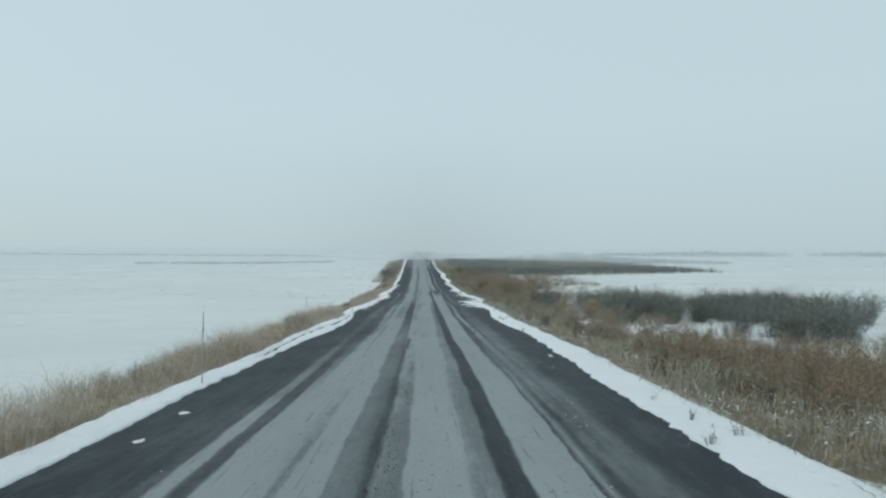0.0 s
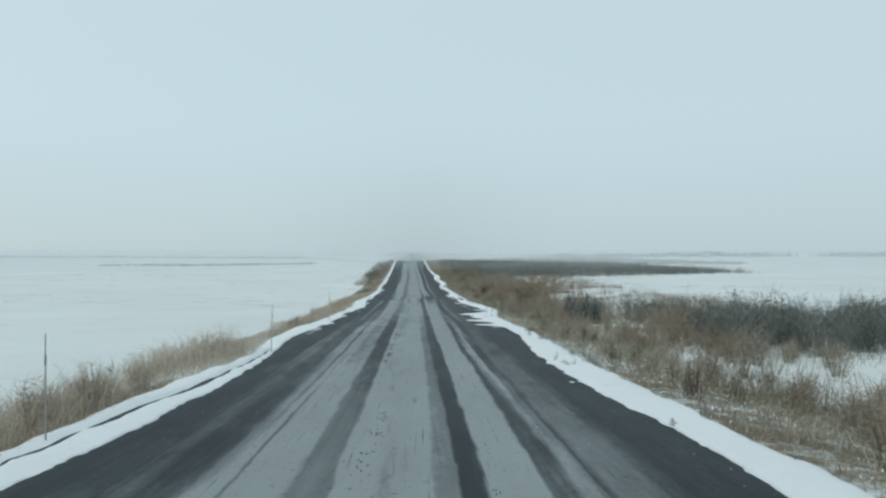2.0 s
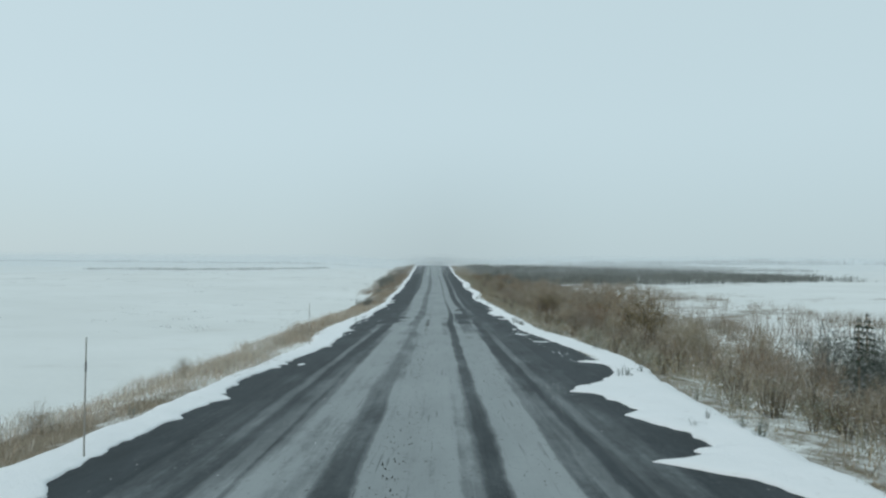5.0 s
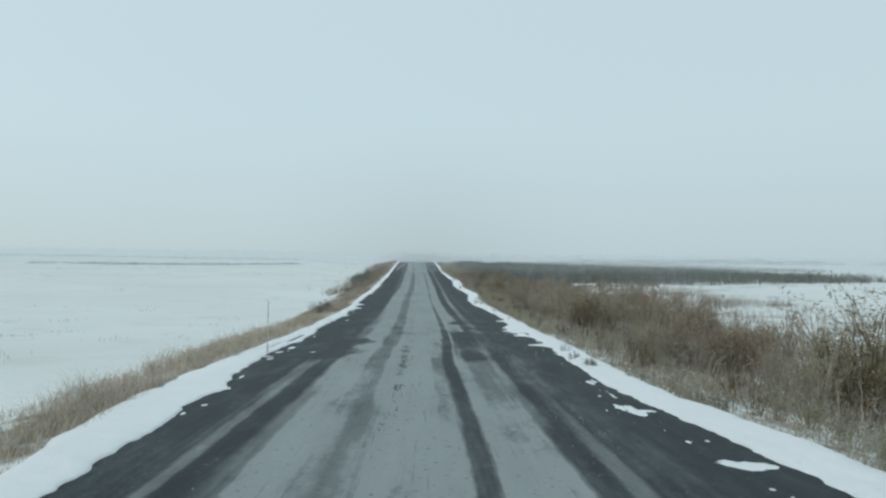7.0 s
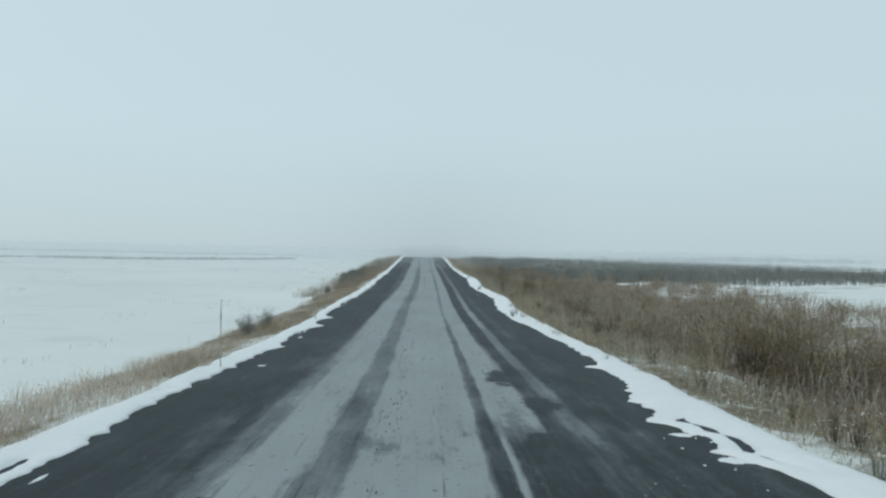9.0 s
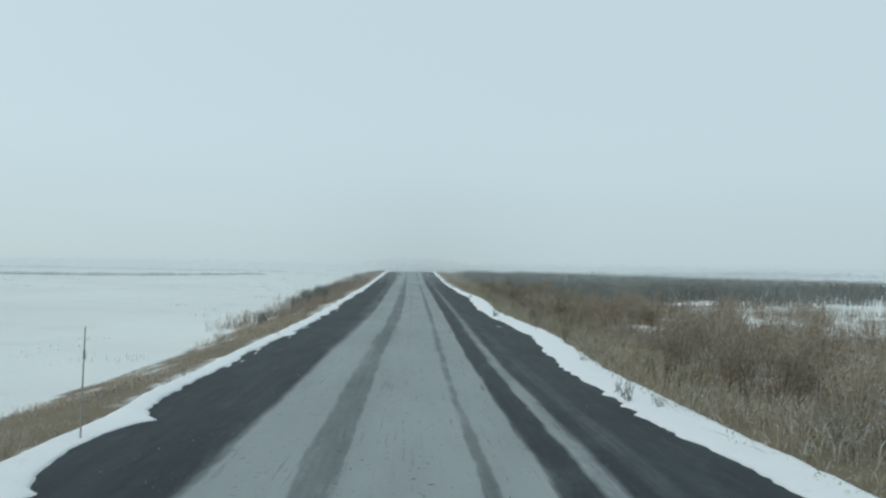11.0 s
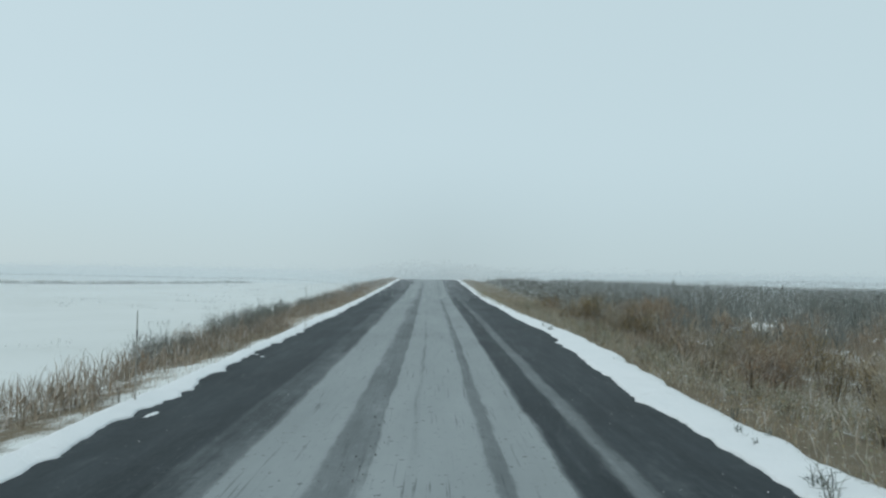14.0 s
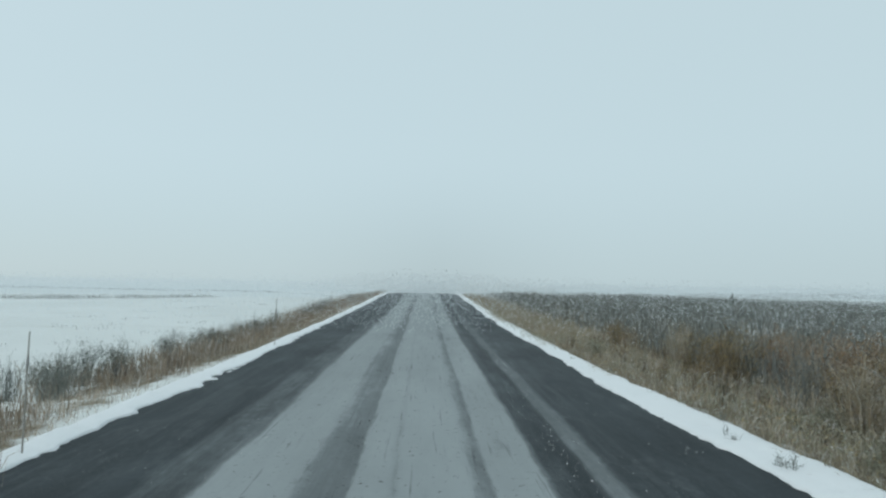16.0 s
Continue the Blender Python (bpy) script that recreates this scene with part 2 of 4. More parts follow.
# The snow share is raised here to pale the far road like haze.
share = lane(share, 156.9, 235, [(-5, 0.38), (-2.6, 0.38), (-2.2, 0.8), (-1.3, 0.95), (-1.1, 0.7), (-0.8, 0.66), (-0.6, 0.98), (0.7, 1), (0.85, 0.7), (1.1, 0.7), (1.2, 0.95), (1.7, 0.9), (1.9, 0.4), (2.3, 0.4), (2.45, 0.62), (2.65, 0.58), (2.8, 0.38), (3.2, 0.36)])
streak = grain(n, l, uv, 1.0, 5, 0.65, (9.0, 0.12, 1))
patch = grain(n, l, uv, 1.0, 4, 0.65, (0.6, 0.14, 1))
mottle = grain(n, l, uv, 7.0, 6, 0.75, (1, 0.55, 1))
smear = grain(n, l, uv, 1.0, 6, 0.7, (2.6, 0.5, 1))
k = calc(n, l, "MULTIPLY_ADD", streak, 0.4, -0.2)
k = calc(n, l, "ADD", k, calc(n, l, "MULTIPLY_ADD", patch, 0.45, -0.225))
k = calc(n, l, "ADD", k, calc(n, l, "MULTIPLY_ADD", mottle, 0.5, -0.25))
k = calc(n, l, "ADD", k, calc(n, l, "MULTIPLY_ADD", smear, 0.5, -0.25))
blotch = grain(n, l, uv, 1.0, 6, 0.65, (1.1, 0.3, 1))
# the snow is most broken up by slush half-way along
broken = ramp(n, l, calc(n, l, "MULTIPLY", sep.outputs[1], 1 / 250), [(0.0, 0.2), (0.2, 0.2), (0.33, 0.5), (0.37, 1.0), (0.41, 1.0), (0.45, 0.3), (0.55, 0.15), (1.0, 0.1)])
rough_k = calc(n, l, "MULTIPLY", calc(n, l, "MULTIPLY_ADD", blotch, 1.0, -0.53), calc(n, l, "MULTIPLY_ADD", broken, 1.3, 0.5))
k = calc(n, l, "ADD", k, rough_k)
# driven tracks are rubbed smooth, the slush beside them is uneven
uneven = ramp(n, l, share, [(0.0, 0.6), (0.25, 0.62), (0.42, 0.75), (0.6, 0.42), (0.85, 0.55), (1.0, 0.7)])
uneven = calc(n, l, "MULTIPLY_ADD", broken, 0.2, uneven)
k = calc(n, l, "MULTIPLY_ADD", k, uneven, share)
# holes worn through the snow: metres from the middle, y, half width, half length
spikes = grain(n, l, uv, 1.0, 6, 0.7, (0.8, 3.6, 1))
for u0, y0, ru_, rl in HOLES:
    dx = calc(n, l, "MULTIPLY_ADD", sep.outputs[0], 1 / ru_, -u0 / ru_)
    dy = calc(n, l, "MULTIPLY_ADD", sep.outputs[1], 1 / rl, -y0 / rl)
    away = calc(n, l, "ADD", calc(n, l, "MULTIPLY", dx, dx), calc(n, l, "MULTIPLY", dy, dy))
    away = calc(n, l, "ADD", away, calc(n, l, "MULTIPLY_ADD", spikes, 3.6, -1.8))
    away = calc(n, l, "ADD", away, calc(n, l, "MULTIPLY_ADD", smear, 2.0, -1.0))
    k = calc(n, l, "MULTIPLY", k, ramp(n, l, away, [(0.55, 0.2), (0.98, 1.0)]))
cover = ramp(n, l, k, [(0.12, 0.0), (0.34, 0.14), (0.52, 0.38), (0.66, 0.56), (0.79, 0.92), (1.0, 1.0)])
dark = blend(n, l, ramp(n, l, calc(n, l, "MULTIPLY_ADD", streak, 0.35, calc(n, l, "MULTIPLY", blotch, 0.65)), [(0.35, 0.0), (0.66, 1.0)]), (0.014, 0.019, 0.022), (0.039, 0.049, 0.055))
dust = calc(n, l, "MULTIPLY", ramp(n, l, smear, [(0.52, 0.0), (0.74, 0.45)]), ramp(n, l, mottle, [(0.38, 0.2), (0.6, 1.0)]))
dark = blend(n, l, dust, dark, (0.105, 0.12, 0.128))
grit = ramp(n, l, grain(n, l, uv, 26.0, 2, 0.5), [(0.66, 0.0), (0.72, 0.7)])
dark = blend(n, l, calc(n, l, "MULTIPLY", grit, ramp(n, l, patch, [(0.42, 0.0), (0.6, 1.0)])), dark, (0.30, 0.31, 0.31))
pale = blend(n, l, patch, (0.25, 0.275, 0.28), (0.36, 0.39, 0.395))
clods = ramp(n, l, grain(n, l, uv, 9.0, 3, 0.6), [(0.64, 0.0), (0.69, 1.0)])
pale = blend(n, l, calc(n, l, "MULTIPLY", clods, 0.75), pale, (0.08, 0.08, 0.078))
# thin scratches and short flecks where the snow has broken away
scratch = ramp(n, l, grain(n, l, uv, 1.0, 3, 0.55, (16.0, 0.45, 1)), [(0.60, 0.0), (0.68, 1.0)])
scratch = calc(n, l, "MULTIPLY", scratch, ramp(n, l, smear, [(0.44, 0.0), (0.6, 0.8)]))
pale = blend(n, l, scratch, pale, (0.12, 0.13, 0.132))
fleck = ramp(n, l, grain(n, l, uv, 1.0, 4, 0.6, (6.0, 11.0, 1)), [(0.62, 0.0), (0.70, 1.0)])
pale = blend(n, l, calc(n, l, "MULTIPLY", fleck, ramp(n, l, blotch, [(0.48, 0.0), (0.62, 0.7)])), pale, (0.10, 0.108, 0.11))
l.new(blend(n, l, cover, dark, pale), b.inputs["Base Color"])
l.new(calc(n, l, "MULTIPLY_ADD", cover, 0.3, 0.6), b.inputs["Roughness"])
b.inputs["Specular IOR Level"].default_value = 0.14
relief(n, l, b, calc(n, l, "ADD", calc(n, l, "MULTIPLY", cover, 0.6), calc(n, l, "MULTIPLY", mottle, 0.5)), 0.7, 0.03)

# fresh snow of the verges and clods
snow_mat, n, l, b = material("fresh_snow")
co = n.new("ShaderNodeTexCoord").outputs["Object"]
soft = grain(n, l, co, 0.9, 5, 0.6)
fine = grain(n, l, co, 22.0, 4, 0.7)
dirt = ramp(n, l, grain(n, l, co, 3.0, 6, 0.75), [(0.60, 0.0), (0.78, 1.0)])
c = blend(n, l, soft, (0.80, 0.82, 0.83), (0.88, 0.89, 0.90))
l.new(blend(n, l, calc(n, l, "MULTIPLY", dirt, 0.4), c, (0.42, 0.40, 0.37)), b.inputs["Base Color"])
b.inputs["Roughness"].default_value = 0.75
b.inputs["Specular IOR Level"].default_value = 0.2
relief(n, l, b, calc(n, l, "ADD", soft, calc(n, l, "MULTIPLY", fine, 0.3)), 0.7, 0.12)

# fields: snow with dead grass coming through beside the road
field_mat, n, l, b = material("snow_field_with_dead_grass")
uv = n.new("ShaderNodeUVMap").outputs[0]
sep = n.new("ShaderNodeSeparateXYZ")
l.new(uv, sep.inputs[0])
side = calc(n, l, "MULTIPLY_ADD", sep.outputs[0], 0.005, 0.5)
weeds = ramp(n, l, side, [(0.43, 0.0), (0.452, 0.1), (0.457, 0.46), (0.470, 0.58), (0.4735, 0.3), (0.5245, 0.3), (0.5275, 0.56), (0.545, 0.52), (0.56, 0.44), (0.61, 0.34), (0.72, 0.2), (0.9, 0.12)])
big = grain(n, l, uv, 0.11, 5, 0.6)
small = grain(n, l, uv, 1.3, 6, 0.7)
thick_along = ramp(n, l, calc(n, l, "MULTIPLY", sep.outputs[1], 1 / 250), [(0.0, 0.58), (0.15, 0.58), (0.165, 0.36), (0.195, 0.36), (0.21, 0.46), (0.4, 0.48), (0.5, 0.62), (0.9, 0.62)])
weeds = calc(n, l, "MULTIPLY", calc(n, l, "MULTIPLY", weeds, thick_along), 2.2)
k = calc(n, l, "ADD", weeds, calc(n, l, "MULTIPLY_ADD", big, 1.3, -0.65))
k = calc(n, l, "ADD", k, calc(n, l, "MULTIPLY_ADD", small, 0.9, -0.45))
bare = ramp(n, l, k, [(0.42, 0.0), (0.62, 1.0)])
litter = blend(n, l, small, (0.10, 0.082, 0.06), (0.26, 0.215, 0.15))
drift = grain(n, l, uv, 1.0, 5, 0.6, (0.05, 0.045, 1))
white = blend(n, l, ramp(n, l, drift, [(0.30, 0.0), (0.70, 1.0)]), (0.68, 0.70, 0.685), (0.77, 0.79, 0.78))
stubble = ramp(n, l, grain(n, l, uv, 0.5, 6, 0.7, (0.3, 0.5, 1)), [(0.56, 0.0), (0.72, 1.0)])
white = blend(n, l, calc(n, l, "MULTIPLY", stubble, 0.22), white, (0.36, 0.34, 0.29))
l.new(blend(n, l, bare, white, litter), b.inputs["Base Color"])
b.inputs["Roughness"].default_value = 0.85
b.inputs["Specular IOR Level"].default_value = 0.15
relief(n, l, b, small, 0.5, 0.15)


def plant_mat(name, stops, frost=0.0, thin=1.0, mixed=0.6):
    """Dead stalks and twigs, of mixed colours, some with frost on them."""
    m, n, l, b = material(name)
    r = n.new("ShaderNodeNewGeometry").outputs["Random Per Island"]
    col = ramp(n, l, r, stops)
    co = n.new("ShaderNodeTexCoord").outputs["Object"]
    at = n.new("ShaderNodeNewGeometry").outputs["Position"]
    tint = grain(n, l, at, 0.45, 5, 0.65)
    low, high = stops[0][1], stops[-2][1]
    hue = ramp(n, l, tint, [(0.34, (low[0] * 0.8, low[1] * 0.8, low[2] * 0.8)), (0.43, (high[0] * 0.98, high[1] * 0.84, high[2] * 0.66)), (0.50, (high[0] * 0.72, high[1] * 0.78, high[2] * 0.72)), (0.57, (high[0] * 0.95, high[1] * 0.92, high[2] * 0.82)), (0.66, high)])
    col = blend(n, l, mixed, col, hue)
    if frost:
        rime = ramp(n, l, grain(n, l, co, 5.0, 4, 0.65), [(0.50, 0.0), (0.62, 1.0)])
        col = blend(n, l, calc(n, l, "MULTIPLY", rime, frost), col, (0.72, 0.74, 0.75))
    l.new(col, b.inputs["Base Color"])
    b.inputs["Alpha"].default_value = thin
    b.inputs["Roughness"].default_value = 0.85
    b.inputs["Specular IOR Level"].default_value = 0.1
    return m


grass_mat = plant_mat("dead_grass", [(0.0, (0.21, 0.19, 0.15)), (0.35, (0.32, 0.28, 0.22)), (0.7, (0.38, 0.33, 0.258)), (0.95, (0.42, 0.37, 0.295)), (1.0, (0.7, 0.7, 0.69))], 0.4, 0.8)
olive_mat = plant_mat("dead_herbs", [(0.0, (0.15, 0.148, 0.12)), (0.4, (0.25, 0.235, 0.185)), (0.85, (0.33, 0.30, 0.24)), (1.0, (0.74, 0.74, 0.73))], 0.4, 0.8)
dark_twig_mat = plant_mat("willow_twigs", [(0.0, (0.10, 0.118, 0.114)), (0.5, (0.155, 0.172, 0.162)), (1.0, (0.23, 0.235, 0.215))], 0.3)
brown_twig_mat = plant_mat("brown_twigs", [(0.0, (0.17, 0.145, 0.12)), (0.5, (0.275, 0.23, 0.185)), (1.0, (0.41, 0.355, 0.295))], 0.4)
rust_leaf_mat = plant_mat("rusty_leaves", [(0.0, (0.17, 0.115, 0.075)), (0.5, (0.285, 0.20, 0.128)), (1.0, (0.41, 0.315, 0.21))], 0.3)
gold_leaf_mat = plant_mat("golden_leaves", [(0.0, (0.13, 0.105, 0.06)), (0.5, (0.25, 0.195, 0.105)), (0.85, (0.31, 0.24, 0.125)), (1.0, (0.45, 0.36, 0.2))], 0.2, mixed=0.5)
deep_twig_mat = plant_mat("deep_brown_twigs", [(0.0, (0.07, 0.062, 0.05)), (0.5, (0.125, 0.108, 0.085)), (1.0, (0.21, 0.18, 0.145))], 0.15)
tan_leaf_mat = plant_mat("tan_plumes", [(0.0, (0.21, 0.18, 0.13)), (0.5, (0.32, 0.275, 0.20)), (1.0, (0.47, 0.42, 0.34))], 0.35)
needle_mat = plant_mat("spruce_needles", [(0.0, (0.06, 0.08, 0.07)), (0.6, (0.09, 0.11, 0.095)), (1.0, (0.14, 0.155, 0.135))], 0.6)
# Colours of the next three are paled, and the last two thinned, for haze.
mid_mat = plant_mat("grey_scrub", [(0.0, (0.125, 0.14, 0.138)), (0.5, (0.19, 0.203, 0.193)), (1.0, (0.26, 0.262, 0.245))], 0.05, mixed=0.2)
far_mat = plant_mat("hazed_scrub", [(0.0, (0.27, 0.285, 0.285)), (0.5, (0.36, 0.36, 0.35)), (1.0, (0.46, 0.46, 0.45))], 0.4, 0.6, mixed=0.0)
line_mat = plant_mat("hazed_tree_line", [(0.0, (0.36, 0.385, 0.39)), (0.5, (0.43, 0.45, 0.455)), (1.0, (0.50, 0.52, 0.525))], 0.2, 0.6, mixed=0.0)

post_mat, n, l, b = material("weathered_post")
co = n.new("ShaderNodeTexCoord").outputs["Object"]
l.new(blend(n, l, grain(n, l, co, 14.0, 4, 0.7, (1, 1, 0.15)), (0.17, 0.168, 0.155), (0.40, 0.38, 0.34)), b.inputs["Base Color"])
b.inputs["Roughness"].default_value = 0.8
band_mat, n, l, b = material("worn_grey_band")
co = n.new("ShaderNodeTexCoord").outputs["Object"]
l.new(blend(n, l, grain(n, l, co, 30.0, 4, 0.7), (0.10, 0.10, 0.10), (0.30, 0.30, 0.29)), b.inputs["Base Color"])
b.inputs["Roughness"].default_value = 0.7


# ---------------------------------------------------------------- mesh helpers
def mesh_of(name, verts, faces, mat, uvs=None, smooth=True):
    """A mesh from arrays: verts (n, 3), faces (m, k)."""
    me = bpy.data.meshes.new(name)
    verts, faces = np.asarray(verts, np.float32), np.asarray(faces, np.int32)
    k = faces.shape[1]
    me.vertices.add(len(verts))
    me.vertices.foreach_set("co", verts.ravel())
    me.loops.add(faces.size)
    me.loops.foreach_set("vertex_index", faces.ravel())
    me.polygons.add(len(faces))
    me.polygons.foreach_set("loop_start", np.arange(0, faces.size, k, dtype=np.int32))
    me.polygons.foreach_set("use_smooth", np.full(len(faces), smooth))
    if uvs is not None:
        layer = me.uv_layers.new(name="UVMap")
        layer.data.foreach_set("uv", np.asarray(uvs, np.float32)[faces.ravel()].ravel())
    me.update(calc_edges=True)
    me.materials.append(mat)
    return me


def sheet(xs, ys):
    """Faces of a grid whose points run along x first."""
    a, b = len(xs), len(ys)
    i = (np.arange(b - 1)[:, None] * a + np.arange(a - 1)[None, :]).ravel()
    return np.stack([i, i + 1, i + a + 1, i + a], 1)


def thing(name, at, label, category, group="", turn=0.0, size=1.0):
    ob = new(name)
    ob.empty_display_size = 0.2
    ob.matrix_world = pose(*at, 0, 0, turn) @ Matrix.Scale(size, 4)
    return tagged(ob, label, category, group)


def child(name, me, parent, label=""):
    ob = new(name, me)
    ob.parent = parent
    return tagged(ob, label)


# ---------------------------------------------------------------- ground, road and verges
us = np.concatenate([-np.geomspace(3000, 14, 40), np.arange(-13, 13.01, 0.5), np.geomspace(14, 3000, 40)])
ys = np.concatenate([-np.geomspace(400, 20, 12), np.arange(-18, 320, 0.8), np.geomspace(322, 4900, 50)])
U, Y = np.meshgrid(us, ys)
X = U + bend(Y)
Z = ground_z(X, Y)
ground = new("ground", mesh_of("ground", np.stack([X, Y, Z], -1).reshape(-1, 3), sheet(us, ys), field_mat, np.stack([U, Y], -1).reshape(-1, 2)))
tagged(ground, "flat snow-covered fields with dead grass showing beside the road", "ground", kind="structure")

# the snow's inner rim and the bank's width along the road, both sides
RIM_Y = np.concatenate([[-40.0], np.arange(8, 201, 6.0), [330.0]])
RIM_R = np.array([3.75, 3.73, 3.80, 3.96, 4.14, 4.2, 3.88, 4.0, 4.4, 4.42, 4.45, 4.65, 5.07, 4.6, 4.1, 4.22, 4.38, 4.22, 4.45, 4.38, 4.06, 4.02, 4.12, 4.58, 4.48, 4.18, 4.15, 4.4, 4.64, 4.46, 4.33, 4.3, 4.2, 4.25, 4.25])
WIDE_R = np.array([1.1, 1.12, 1.22, 1.05, 1.15, 1.05, 1.27, 1.15, 0.85, 0.75, 0.65, 0.95, 1.15, 1.3, 1.05, 1.0, 0.9, 0.95, 0.7, 0.7, 0.7, 0.85, 1.1, 1.15, 1.15, 0.95, 1.1, 1.38, 1.05, 0.85, 0.6, 0.45, 0.4, 0.4, 0.5])
RIM_L = np.array([4.95, 4.96, 5.02, 4.92, 4.86, 4.6, 4.48, 4.75, 5.25, 5.02, 4.85, 5.0, 4.7, 4.45, 4.72, 5.0, 4.88, 5.05, 4.9, 4.8, 4.85, 5.1, 5.15, 5.02, 4.87, 4.85, 4.9, 4.88, 4.85, 4.83, 4.8, 4.82, 4.85, 4.85, 4.8])
WIDE_L = np.array([0.75, 0.78, 0.67, 0.68, 0.85, 1.35, 1.35, 0.7, 0.75, 1.15, 0.75, 0.45, 0.55, 1.0, 1.45, 1.08, 1.15, 0.5, 0.65, 0.5, 0.45, 0.4, 0.38, 0.55, 0.5, 0.42, 0.48, 0.5, 0.36, 0.38, 0.45, 0.5, 0.5, 0.5, 0.5])


def rim(sign, y):
    return smooth_line(RIM_Y, RIM_R if sign > 0 else RIM_L, y)


def outer_rim(sign, y):
    return rim(sign, y) + np.interp(y, RIM_Y, WIDE_R if sign > 0 else WIDE_L)


ru = np.arange(-5.88, 5.05, 0.14)
ry = np.concatenate([np.arange(-40, 300, 0.6), np.geomspace(300.6, 700, 60)])
U, Y = np.meshgrid(ru, ry)
groove = 0.035 * (np.exp(-((U - 1.1) / 0.22) ** 2) + np.exp(-((U + 0.75) / 0.25) ** 2))
Z = lift(Y) + 0.05 - 0.016 * np.abs(U) - groove + 0.02 * (fbm(U * 1.5, Y * 0.5, 2) - 0.5)
Z = np.where((U < np.maximum(-5.8, -outer_rim(-1, Y) + 0.12)) | (U > 4.9), Z - 0.2, Z)
road = new("road", mesh_of("road", np.stack([U + bend(Y), Y, Z], -1).reshape(-1, 3), sheet(ru, ry), road_mat, np.stack([U, Y], -1).reshape(-1, 2)))
tagged(road, "straight wet road under grey packed snow with dark wheel tracks", "road", kind="structure")

# tongues of snow that reach over the road's edge: y, how far from the middle, length
TONGUES_R = [(67.2, 2.6, 1.5), (64.0, 3.6, 1.2), (60.8, 2.75, 0.8), (57.2, 3.15, 0.55), (97.0, 3.38, 0.25), (105.0, 3.7, 1.6), (103.2, 3.7, 0.5), (73.2, 4.1, 0.25), (109.6, 3.85, 0.4), (101.3, 3.85, 0.3)]
TONGUES_L = [(55.5, -4.1, 0.3), (59.2, -4.0, 0.4), (86.6, -4.1, 0.4), (78.0, -3.8, 0.5), (113.0, -3.9, 0.4), (120.0, -3.9, 0.5), (124.0, -4.0, 0.4), (140.0, -4.2, 0.5), (66.0, -4.0, 0.5), (97.6, -4.5, 0.8)]


def verge(name, sign, tongues, bare, seed, label):
    """A bank of fresh snow along the road's edge, with a ragged inner rim."""
    y = np.arange(-30, 330, 0.09)
    inner = rim(sign, y)
    even = 1 - (0.75 * (1 - step(52, 58, y)) if sign < 0 else 0)   # the rim runs evenly along the first stretch
    e = inner + even * (0.15 * (vnoise(y / 6, y * 0, seed) - 0.5) + 0.2 * (vnoise(y / 2.3, y * 0, seed + 1) - 0.5)) + 0.10 * (vnoise(y / 0.5, y * 0, seed + 2) - 0.5) + 0.07 * (vnoise(y / 0.16, y * 0, seed + 3) - 0.5)
    rag = np.clip(vnoise(y / 0.42, y * 0, seed + 4) - 0.5, 0, 1) * step(0.5, 0.75, vnoise(y / 8, y * 0, seed + 5))
    e = e - 0.4 * even * rag * (0.5 + vnoise(y / 0.2, y * 0, seed + 7))
    for ty, tx, tl in tongues:
        e = e - (inner - abs(tx)) * (1.0 if sign > 0 else 0.6) * np.exp(-np.abs((y - ty) / tl) ** 0.9) * (0.8 + 0.35 * vnoise(y / 0.25, y * 0, seed + 6))
    w = (outer_rim(sign, y) - inner) * (0.85 + 0.25 * vnoise(y / 7, y * 0, seed + 8) + 0.2 * vnoise(y / 0.8, y * 0, seed + 9))
    cols = np.array([0, 0.025, 0.07, 0.15, 0.22, 0.27, 0.31, 0.35, 0.40, 0.46, 0.54, 0.64, 0.75, 0.87, 1.0])
    high = np.interp(cols, [0, 0.025, 0.07, 0.25, 0.5, 0.75, 0.87, 1], [-0.10, 0.03, 0.055, 0.08, 0.10, 0.11, 0.08, -0.12])
    outer = np.maximum(inner + w, 5.15 if sign > 0 else 5.4)
    u = e[:, None] * (1 - cols) + outer[:, None] * cols
    base = lift(y)[:, None] + 0.05 - 0.016 * np.minimum(u, 5.2) - 0.02
    x = sign * u + bend(y)[:, None]
    yy = np.repeat(y[:, None], len(cols), 1)
    base = np.where(u > 5.0, np.maximum(ground_z(x, yy), base - 0.25 * (u - 5.0)), base)
    z = base + high * (0.6 + 0.8 * fbm(u * 1.3, yy * 0.9, seed + 11)) + 0.03 * (fbm(u * 4, yy * 4, seed + 12) - 0.5)
    # a bare, swept wheel track runs inside the snow here and there
    track = np.zeros(len(y))
    for a, b in bare:
        track = np.maximum(track, step(a, a + 1.2, y) * (1 - step(b - 1.2, b, y)))
    middle = np.interp(y, [22, 30, 34, 38, 46, 94, 99], [0.4, 0.6, 0.55, 0.36, 0.36, 0.5, 0.35]) + 0.08 * (vnoise(y / 5, y * 0, seed + 20) - 0.5)
    trough = np.exp(-(((cols - middle[:, None]) / 0.07) ** 2)) * (1.0 + 0.4 * vnoise(y / 1.1, y * 0, seed + 21))[:, None]
    z = z - 0.15 * track[:, None] * trough * (0.75 + 0.5 * vnoise(u * 9, yy * 1.2, seed + 22))
    f = sheet(cols, y)
    me = mesh_of(name, np.stack([x, yy, z], -1).reshape(-1, 3), f if sign > 0 else f[:, ::-1], snow_mat)
    return tagged(new(name, me), label, "snow bank", kind="structure")


verge("snow_verge_right", 1, TONGUES_R, [(100.2, 104.2)], 21, "bank of fresh white snow along the road edge, ragged inner rim")
verge("snow_verge_left", -1, TONGUES_L, [(20.5, 46.5), (93.5, 101)], 41, "thin bank of fresh white snow along the road edge")


